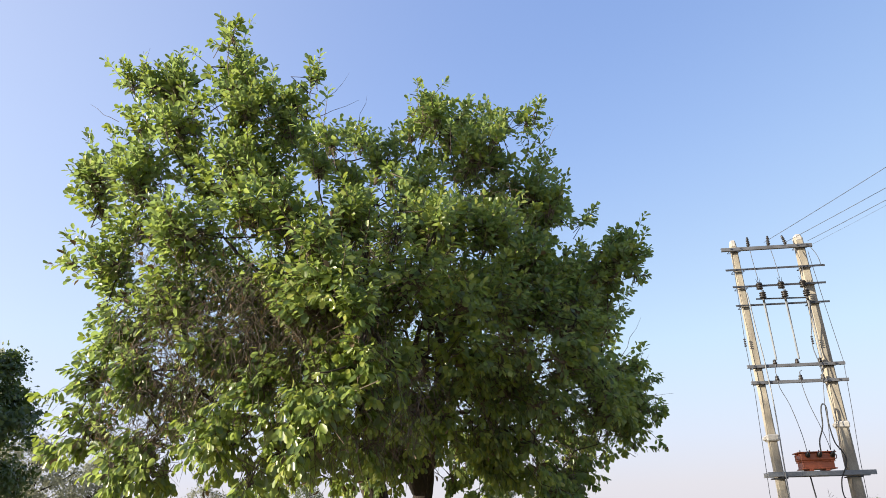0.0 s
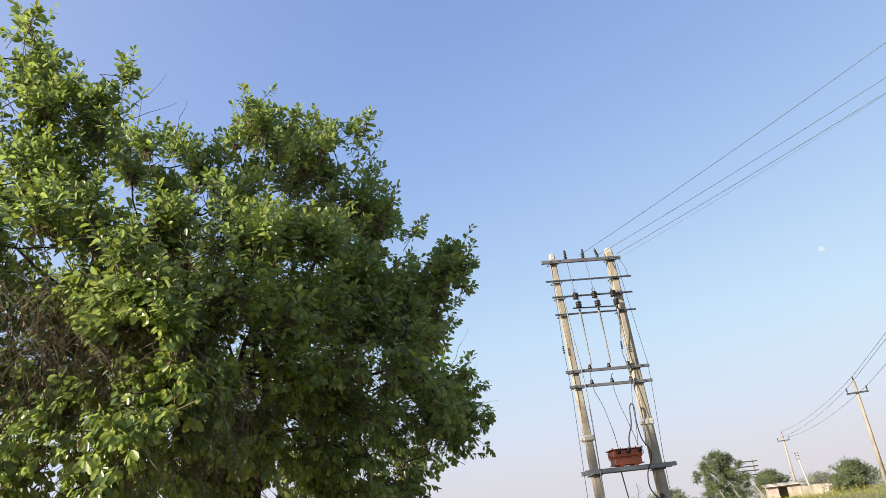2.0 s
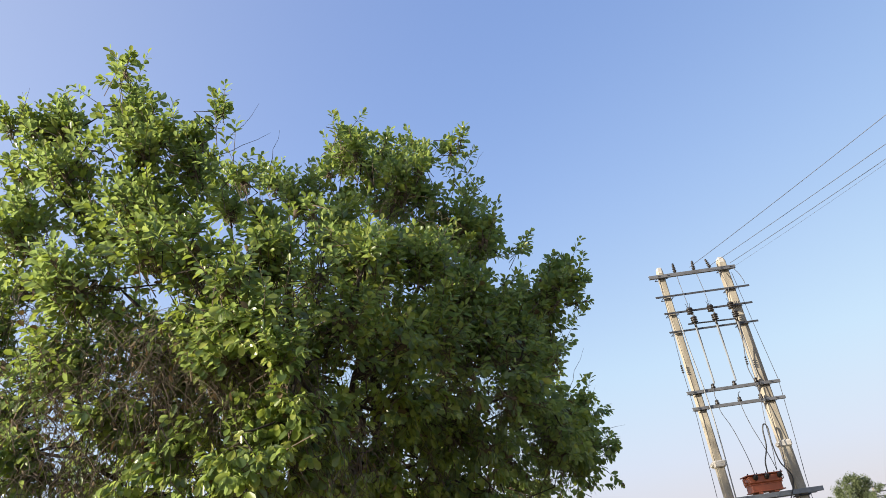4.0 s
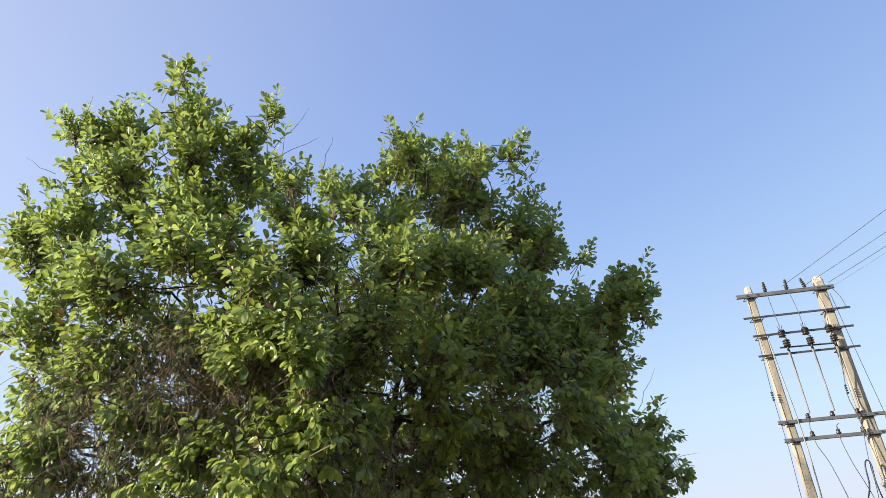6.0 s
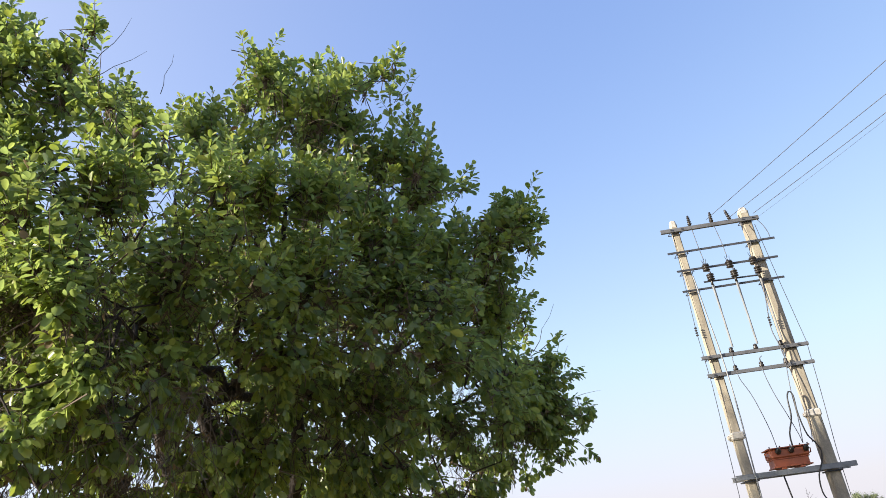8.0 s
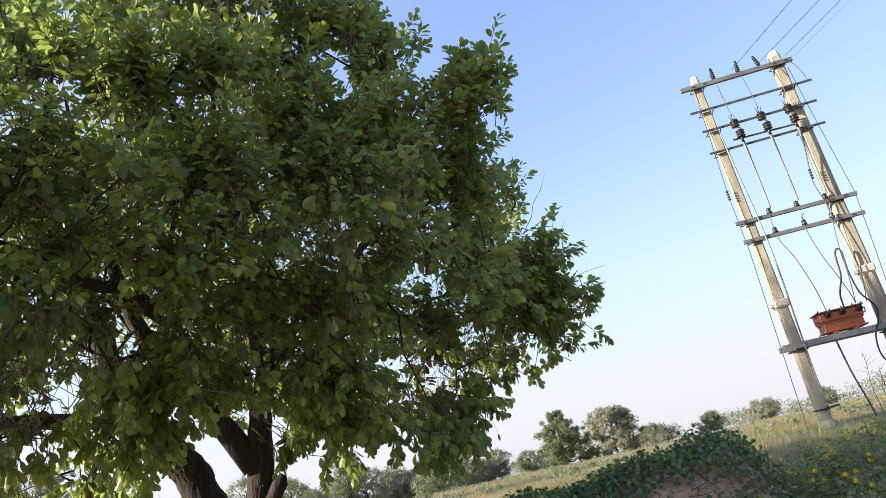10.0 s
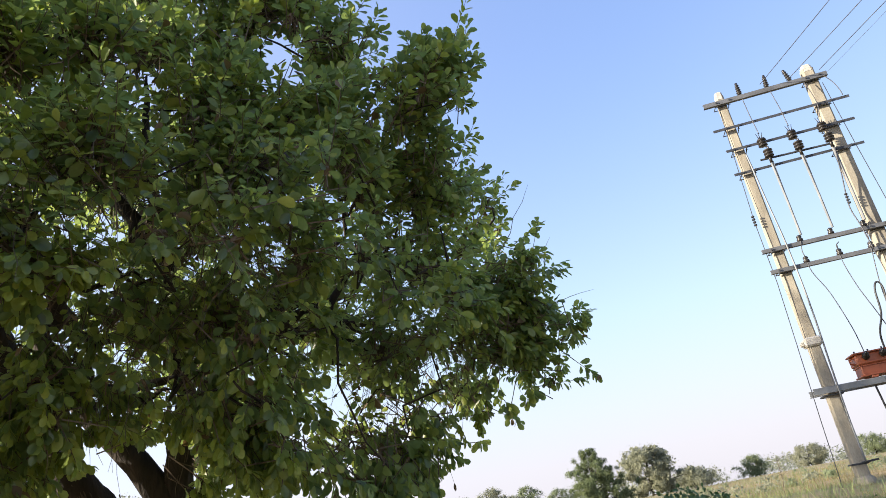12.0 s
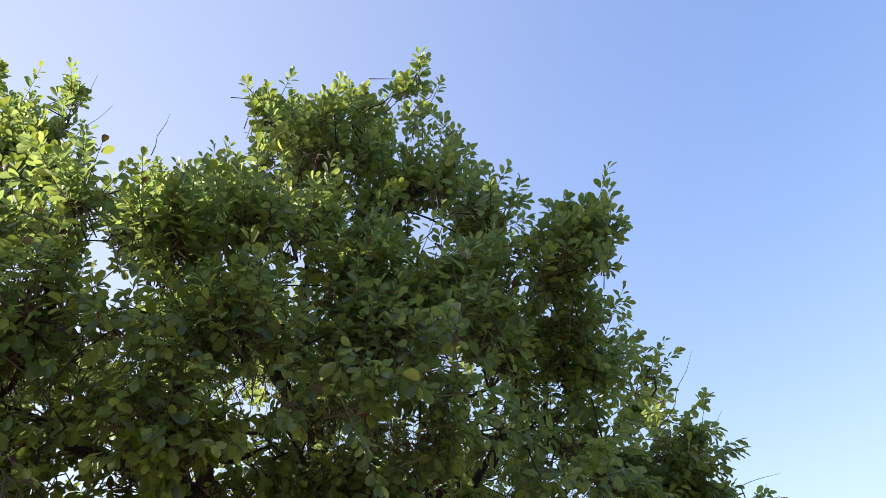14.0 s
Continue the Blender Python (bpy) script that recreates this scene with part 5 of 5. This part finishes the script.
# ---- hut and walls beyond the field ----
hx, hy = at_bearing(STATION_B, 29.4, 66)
hz0 = ground_z(hx, hy)
hut = thing("hut", (hx, hy, hz0), "low masonry hut with a pale slab roof", "hut")
hut.scale = (0.82, 0.82, 0.66)
hut.rotation_euler = (0, 0, radians(-24))
s = Shape()
for lo, hi in (((-1.5, -1.2, -0.2), (-0.5, -1.0, 1.75)), ((0.3, -1.2, -0.2), (1.5, -1.0, 1.75)), ((-0.498, -1.2, 1.45), (0.298, -1.0, 1.75)),
               ((-1.5, 1.0, -0.2), (1.5, 1.2, 1.75)), ((-1.5, -0.998, -0.2), (-1.3, 0.998, 1.75)), ((1.3, -0.998, -0.2), (1.5, 0.998, 1.75))):
    s.box(lo, hi, 0.02)
part("wall", s, brick_wall_mat, hut, "pale pinkish rough masonry walls with a doorway")
for i in range(7):
    part("roof_slab", Shape().box((-1.8 + i * 0.52, -1.5, 1.76 + 0.02 * (i % 2)), (-1.8 + i * 0.52 + 0.5, 1.5, 1.84 + 0.02 * (i % 2)), 0.01, pose(0, 0, 0, 7)), stone_mat if i % 2 else concrete_mat, hut)
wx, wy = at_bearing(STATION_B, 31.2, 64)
wall_ob = thing("compound_wall", (wx, wy, ground_z(wx, wy)), "grey block wall beside the hut", "wall")
wall_ob.rotation_euler = (0, 0, radians(-28))
for i in range(4):
    part("panel", Shape().box((-1.4 + i * 0.72, -0.1, -0.2), (-1.4 + i * 0.72 + 0.7, 0.1, 0.85 - 0.04 * (i % 2)), 0.015), concrete_mat, wall_ob)
for fx, fy, h_, tl, r_ in ((4.26, 1.25, 0.80, -4, 0.025), (4.50, 1.43, 0.72, -16, 0.018), (5.89, 3.6, 1.0, -30, 0.019), (6.81, 4.37, 1.05, -34, 0.02), (10.96, 10.84, 1.35, -30, 0.03)):
    post = thing("fence_stake", (fx, fy, ground_z(fx, fy)), "thin grey weathered wooden stake stuck in the ground, leaning", "fence stake", "stakes at the field's edge")
    way = pose(0, 0, 0, 0, tl, 12)
    part("stake", Shape().tube([way @ Vector(v) for v in ((0, 0, -0.2), (0.02, 0.01, h_ * 0.4), (-0.01, 0, h_ * 0.75), (0.01, 0, h_))], (r_, r_ * 0.92, r_ * 0.85, r_ * 0.6), 7), stake_mat, post)

# ---- earth mound under creepers ----
def mound_z(x, y):
    cr = -0.07 + 0.26 * smooth01((x + 5.2) / 3.0)
    u = abs(y + 8.5 - 0.12 * math.sin(x * 2)) / (1.25 if y < -8.5 else 1.6)
    ends = smooth01((x + 7.6) / 1.5) * smooth01((-2.0 - x) / 0.55)
    base_z = ground_z(x, y)
    prof = max(0.0, 1 - u ** 2.4)
    return base_z - 0.06 + max(0.0, (cr - base_z + 0.06)) * prof * ends + 0.05 * noise.noise((x * 2.5, y * 2.5, 1))


s = Shape()
nx, ny = 130, 76
for i in range(nx + 1):
    for j in range(ny + 1):
        x, y = -7.8 + 6.8 * i / nx, -10.0 + 3.4 * j / ny
        s.v.append((x + 4.4, y + 8.5, mound_z(x, y) + 0.6 + 0.04 * noise.noise((x * 7, y * 7, 4)) + 0.026 * noise.noise((x * 17, y * 17, 6))))
for i in range(nx):
    for j in range(ny):
        a = i * (ny + 1) + j
        s.f.append((a, a + ny + 1, a + ny + 2, a + 1))
mound = thing("earth_mound", (-4.4, -8.5, -0.6), "low bare earth mound partly covered by green creeper", "mound")
part("soil", s, soil_mat, mound, "reddish-brown crumbling soil", True)
rc = np.random.default_rng(51)
P, A, N, Ln = [], [], [], []
for _ in range(54000):
    x, y = rc.uniform(-7.4, -1.95), rc.uniform(-9.95, -6.9)
    z = mound_z(x, y)
    gx_, gy_ = (mound_z(x + 0.05, y) - z) / 0.05, (mound_z(x, y + 0.05) - z) / 0.05
    # bare soil in a patch on the slope facing the track
    bare = ((x + 3.12) / 0.43) ** 2 + ((z + 0.20) / 0.17) ** 2 < 1 + 1.0 * noise.noise((x * 4.5, z * 4.0, 2)) and y < -8.8
    if bare and rc.random() < 0.80:
        continue
    nv = np.array((-gx_, -gy_, 1.0))
    nv /= np.linalg.norm(nv)
    lift = 0.02 + 0.20 * rc.random() ** 1.5 * (0.6 + 0.9 * noise.noise((x * 1.7, y * 1.7, 7)))
    P.append(np.array((x + 4.4, y + 8.5, z + 0.6)) + nv * lift)
    A.append(rc.normal(size=3) * 0.6 + np.array((0, -0.4, -0.25)))
    N.append(nv + rc.normal(size=3) * 0.7)
    Ln.append(0.020 + 0.033 * rc.random() ** 1.5)
cre = part("creeper", leaf_mesh("creeper", np.array(P), np.array(A), unit(np.array(N)), np.array(Ln), 0.9, [creeper_mat, young_lit_mat], (rc.random(len(P)) < 0.02).astype(int)), None, mound,
           "dense dark green creeper leaves")
cre["kind"] = "stuff"
s = Shape()
for i in range(70):
    x, y = rc.uniform(-4.0, -2.0), rc.uniform(-9.8, -9.0)
    q = Vector((x + 4.4, y + 8.5, mound_z(x, y) + 0.64))
    s.tube(bent(q, q + Vector((rc.normal() * 0.2, -0.05, rc.uniform(-0.3, 0.3))), 0.02, 3, 0.04, i), (0.005, 0.004, 0.003, 0.002), 3, False)
part("runner", s, dry_twig_mat, mound, "thin brown creeper runners")["kind"] = "stuff"

# ---- weeds, grass and flowers ----
def blades(name, xs, ys, height, mat, seed, label, wide=0.012, category="grass", lean=0.35):
    r = np.random.default_rng(seed)
    n = len(xs)
    z = np.array([ground_z(a, b) for a, b in zip(xs, ys)])
    pos = np.stack([xs, ys, z - 0.02], 1)
    d = np.stack([r.normal(size=n) * lean, r.normal(size=n) * lean, np.ones(n)], 1)
    nr = np.stack([r.normal(size=n), r.normal(size=n), 0.2 * np.ones(n)], 1)
    ob = part(name, quad_leaves(name, pos, d, nr, height, wide, [mat]), None)
    return tagged(ob, label, category, kind="stuff")


rg = np.random.default_rng(61)


def field_points(n, near, far, lo, hi):
    d = near * (far / near) ** rg.random(n)
    a = np.radians(rg.uniform(lo, hi, n))
    return -3 + d * np.sin(a), -14.8 + d * np.cos(a)


def patchy(xs, ys, k, cut, seed):
    v = np.array([noise.noise((a * k, b * k, seed)) for a, b in zip(xs, ys)])
    m = v > cut
    return xs[m], ys[m]


xs, ys = field_points(95000, 9.5, 130, -38, 52)
xs, ys = patchy(xs, ys, 0.17, 0.04, 3.0)
keep = (ys > -7.4 + 0.9 * np.maximum(xs + 1.5, 0) * (xs < 4)) & (((xs - 0.9) / 1.5) ** 2 + ((ys + 1.6) / 2.0) ** 2 > 1)
xs, ys = xs[keep], ys[keep]
dd = np.hypot(xs + 3, ys + 14.8)
blades("dry_grass", xs, ys, (0.09 + 0.17 * rg.random(len(xs))) * np.clip(dd / 26, 0.6, 1.25), dry_mat, 62, "pale dry grass tufts over the field", 0.02)
xs, ys = field_points(70000, 9.5, 120, -38, 52)
xs, ys = patchy(xs, ys, 0.21, -0.18, 9.0)
keep = ys > -7.4 + 0.5 * np.maximum(xs + 1.5, 0) * (xs < 4)
xs, ys = xs[keep], ys[keep]
dd = np.hypot(xs + 3, ys + 14.8)
blades("green_grass", xs, ys, (0.07 + 0.15 * rg.random(len(xs))) * np.clip(dd / 26, 0.6, 1.25), grass_mat, 63, "green field grass in patches", 0.02)
# short stubble close to the track
xs, ys = field_points(56000, 6.0, 24, -40, 24)
xs, ys = patchy(xs, ys, 0.55, -0.05, 19.0)
keep = (ys > -7.3) & ((xs < -0.2) | (ys > -4.5))
xs, ys = xs[keep], ys[keep]
blades("stubble", xs, ys, 0.05 + 0.08 * rg.random(len(xs)), dry_mat, 67, "short ochre stubble on the dry field", 0.03, lean=0.6)
# low scrub scattered over the field
xs, ys = field_points(260, 17, 95, -24, 46)
xs, ys = patchy(xs, ys, 0.09, -0.15, 12.0)
k = np.repeat(np.arange(len(xs)), 110)
hgt = 0.12 + 0.24 * rg.random(len(xs)) ** 2
up = rg.random(len(k))
wide_ = (hgt[k] * 1.5) * (1.0 - 0.6 * up) * np.sqrt(rg.random(len(k)))
an = rg.uniform(0, 6.283, len(k))
z = np.array([ground_z(a, b) for a, b in zip(xs, ys)])
p = np.stack([xs[k] + np.cos(an) * wide_, ys[k] + np.sin(an) * wide_, z[k] + up * hgt[k]], 1)
scrub = part("field_scrub", quad_leaves("field_scrub", p, rg.normal(size=p.shape) * 0.6 + np.array((0, 0, 0.8)), np.stack([np.cos(an), np.sin(an), 0.6 + 0 * an], 1), 0.035 + 0.045 * rg.random(len(k)), 0.35, [hazed_leaf_mat, far_leaf_mat],
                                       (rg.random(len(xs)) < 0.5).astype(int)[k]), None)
tagged(scrub, "low olive scrub scattered over the dry field", "scrub", kind="stuff")
# yellow mustard far to one side
xs, ys = field_points(19000, 15, 44, 24.5, 52)
blades("mustard", xs, ys, 0.2 + 0.2 * rg.random(len(xs)), grass_mat, 64, "green mustard stems beyond the poles", 0.012, "crop", 0.3)
z = np.array([ground_z(a, b) for a, b in zip(xs, ys)])
sel = rg.random(len(xs)) < np.where(np.hypot(xs + 3, ys + 14.8) < 30, 0.07, 0.18)
n = sel.sum()
bl = part("mustard_bloom", quad_leaves("mustard_bloom", np.stack([xs[sel], ys[sel], z[sel] + 0.18 + 0.22 * rg.random(n)], 1), rg.normal(size=(n, 3)), rg.normal(size=(n, 3)) + np.array((0, 0, 1.0)),
                                    0.035 + 0.035 * rg.random(n), 0.5, [mustard_mat]), None)
tagged(bl, "yellow mustard bloom over the crop", "crop", kind="stuff")

# leafy weeds in front of the poles
P, A, N, Ln = [], [], [], []
stems = Shape()
for i in range(9500):
    d_, a_ = 5.0 * (22.0 / 5.0) ** rg.random(), radians(rg.uniform(2, 52))
    x, y = -3 + d_ * math.sin(a_), -14.8 + d_ * math.cos(a_)
    cover = noise.noise((x * 0.7, y * 0.7, 5))
    if x < -1.9 or cover < -0.42 or (x < 0.2 and y > -6.2) or (x < 4.0 and y > -3.0 + 0.3 * cover) or y > 3.0 or (0.9 < x < 2.3 and -3.9 < y < 0.0):
        continue
    z = ground_z(x, y)
    h = (0.16 + 0.27 * rg.random()) * (0.9 + 0.8 * noise.noise((x * 0.5, y * 0.5, 8)))
    # lower growth on the trodden way to the prop
    if d_ > 8.0 and abs(a_ - 0.345) < 0.035 and y < -1.9:
        h *= 0.35
    tipx, tipy = x + rg.normal() * 0.10, y + rg.normal() * 0.10
    if i % 3 == 0:
        stems.tube([(x, y, z - 0.03), ((x + tipx) / 2 + rg.normal() * 0.02, (y + tipy) / 2, z + h * 0.5), (tipx, tipy, z + h)], (0.005, 0.004, 0.002), 3, False)
    m = 28
    u = np.sqrt(rg.random(m))
    a = rg.uniform(0, 6.283, m)
    w = (0.20 * (1.1 - u) + 0.03) * rg.random(m)
    P.append(np.stack([x + (tipx - x) * u + np.cos(a) * w, y + (tipy - y) * u + np.sin(a) * w, z + h * (0.10 + 0.90 * u)], 1))
    A.append(np.stack([np.cos(a), np.sin(a), 0.8 - 0.9 * rg.random(m)], 1))
    N.append(rg.normal(size=(m, 3)) * 0.6 + np.array((0, -0.3, 1.0)))
    Ln.append((0.030 + 0.048 * rg.random(m)) * (1.2 - 0.5 * u) * min(1.0, max(0.6, d_ / 10)))
P, A, N, Ln = [np.concatenate(v) for v in (P, A, N, Ln)]
weeds = part("weeds", quad_leaves("weeds", P, A, unit(N), Ln, 0.22, [herb_mat, creeper_mat], (rg.random(len(P)) < 0.10).astype(int)), None)
tagged(weeds, "green leafy weeds growing below the poles", "weeds", kind="stuff")
part("weed_stems", stems, stem_mat, weeds, "thin green stems")
xs, ys = rg.uniform(-1.8, 9, 19000), rg.uniform(-11, 0.5, 19000)
xs, ys = patchy(xs, ys, 0.6, -0.1, 15.0)
blades("tall_grass", xs, ys, 0.16 + 0.22 * rg.random(len(xs)), herb_mat, 65, "tall thin green grass among weeds", 0.007)


d_, a_ = 5.2 + 4.2 * rg.random(1500), np.radians(rg.uniform(12.5, 21.5, 1500))
xs, ys = patchy(-3 + d_ * np.sin(a_), -14.8 + d_ * np.cos(a_), 0.9, -0.1, 23.0)
n = len(xs)
z = np.array([ground_z(a, b) for a, b in zip(xs, ys)])
heads = part("seed_heads", quad_leaves("seed_heads", np.stack([xs, ys, z + 0.22 + 0.30 * rg.random(n)], 1), rg.normal(size=(n, 3)), rg.normal(size=(n, 3)) + np.array((0, 0, 1.0)),
                                       0.012 + 0.013 * rg.random(n), 0.5, [pale_mat]), None)
tagged(heads, "tiny whitish seed heads over the weeds", "weeds", kind="stuff")


# a patch of pale feathery weeds, each a stem set with tiny leaves
m = 800
d_, a_ = 5.3 + 3.2 * rg.random(m), np.radians(rg.uniform(12.0, 24.0, m))
xs, ys = patchy(-3 + d_ * np.sin(a_), -14.8 + d_ * np.cos(a_), 1.1, -0.2, 31.0)
k = np.repeat(np.arange(len(xs)), 26)
hgt = 0.24 + 0.26 * rg.random(len(xs))
bend_ = rg.normal(size=(len(xs), 2)) * 0.09
up = np.sqrt(rg.random(len(k)))
an = rg.uniform(0, 6.283, len(k))
z = np.array([ground_z(a, b) for a, b in zip(xs, ys)])
out = 0.07 * (1.15 - up) * rg.random(len(k))
p = np.stack([xs[k] + bend_[k, 0] * up ** 2 + np.cos(an) * out, ys[k] + bend_[k, 1] * up ** 2 + np.sin(an) * out, z[k] + up * hgt[k]], 1)
feathery = part("feathery_weeds", quad_leaves("feathery_weeds", p, np.stack([np.cos(an), np.sin(an), 0.5 + 0.8 * rg.random(len(k))], 1), unit(rg.normal(size=p.shape) + np.array((0, -0.4, 0.8))), 0.018 + 0.026 * rg.random(len(k)), 0.26, [pale_mat, herb_mat], (rg.random(len(xs)) < 0.4).astype(int)[k]), None)
tagged(feathery, "pale grey-green feathery weeds in a patch", "weeds", kind="stuff")


def flower_plant(seed):
    q = random.Random(seed)
    pl = thing("flowering_plant", (0, 0, 0), "leafy green plant with bright yellow daisy-like flowers", "flower", "yellow flowers among the weeds")
    r = np.random.default_rng(seed)
    stem = Shape()
    tops = []
    for i in range(4):
        tp = Vector((q.uniform(-0.16, 0.16), q.uniform(-0.12, 0.12), q.uniform(0.40, 0.58)))
        stem.tube(bent((0, 0, -0.05), tp, -0.02, 4, 0.03, seed + i), (0.007, 0.006, 0.005, 0.004, 0.003), 5)
        tops.append(tp)
    part("stem", stem, stem_mat, pl)
    m = 60
    u = r.random(m)
    a = r.uniform(0, 6.283, m)
    k = r.integers(0, 4, m)
    tp = np.array([tuple(t_) for t_ in tops])[k]
    pos = tp * u[:, None] * 0.92
    me = leaf_mesh("leaves", pos, np.stack([np.cos(a), np.sin(a), 0.3 - 0.5 * r.random(m)], 1), r.normal(size=(m, 3)) * 0.3 + np.array((0, 0, 1.0)), 0.07 + 0.06 * r.random(m), 0.5, [herb_mat])
    part("leaves", me, None, pl)
    for t_ in tops[: 2 + seed % 3]:
        h = np.array(tuple(t_))
        c = 9
        ang = np.arange(c) / c * 6.283
        f = leaf_mesh("flower_head", np.repeat(h[None], c, 0), np.stack([np.cos(ang), np.sin(ang) * 0.6 - 0.35, 0.45 * np.ones(c) + 0.5 * np.sin(ang)], 1), np.repeat(np.array([[0, 0, 1.0]]), c, 0), 0.035 * np.ones(c), 0.62, [petal_mat])
        head = part("flower_head", f, None, pl, "yellow petals")
        part("flower_eye", Shape().lathe([(0.012, -0.006), (0.014, 0.004), (0.006, 0.012)], 8, Matrix.Translation(t_)), petal_mat, head)
    return pl


plants = [flower_plant(sd) for sd in (1, 2, 3)]
for p_, (x, y) in zip(plants, ((-1.38, -7.0), (-1.88, -8.15), (-0.57, -7.92))):
    p_.location = (x, y, ground_z(x, y))
SPOTS = [(-1.58, -8.73), (-0.81, -8.97), (-0.66, -8.5), (-1.39, -8.11), (-1.36, -7.25), (-0.92, -8.85), (-0.71, -6.23), (0.39, -6.63), (-1.84, -6.89), (2.83, -1.87)]
for i, (x, y) in enumerate(SPOTS):
    copy_thing(plants[i % 3], pose(x, y, ground_z(x, y), 0, 0, i * 47))

# thin bare saplings near the poles
for i, (x, y, h) in enumerate(((1.55, -0.4, 1.0), (1.75, 0.3, 0.85), (-0.6, 1.5, 0.7), (1.65, 0.5, 1.25))):
    sp = thing("sapling", (x, y, ground_z(x, y)), "thin dry weed stalk with small side twigs", "weed", "dry stalks")
    s = Shape().tube(bent((0, 0, -0.05), (0.05, 0, h), 0, 5, 0.03, i), (0.009, 0.008, 0.006, 0.005, 0.004, 0.002), 5)
    q = random.Random(i)
    for k in range(9):
        z = h * (0.5 + 0.05 * k)
        s.tube([(0.03, 0, z), (0.03 + q.uniform(-0.2, 0.2), q.uniform(-0.15, 0.15), z + 0.1)], (0.004, 0.002), 3)
    part("stalk", s, twig_mat, sp)

# ---- the day moon ----
d = Vector((math.sin(radians(36.4)) * math.cos(radians(16.6)), math.cos(radians(36.4)) * math.cos(radians(16.6)), math.sin(radians(16.6))))
bm = bmesh.new()
bmesh.ops.create_uvsphere(bm, u_segments=32, v_segments=16, radius=11.0)
me = bpy.data.meshes.new("moon")
bm.to_mesh(me)
bm.free()
moon = part("moon", me, moon_mat, None, smooth=False)
moon.location = Vector((-5.5, -19.6, 0.25)) + d * 2600
me.polygons.foreach_set("use_smooth", [True] * len(me.polygons))
tagged(moon, "pale full moon in the daytime sky", "moon")
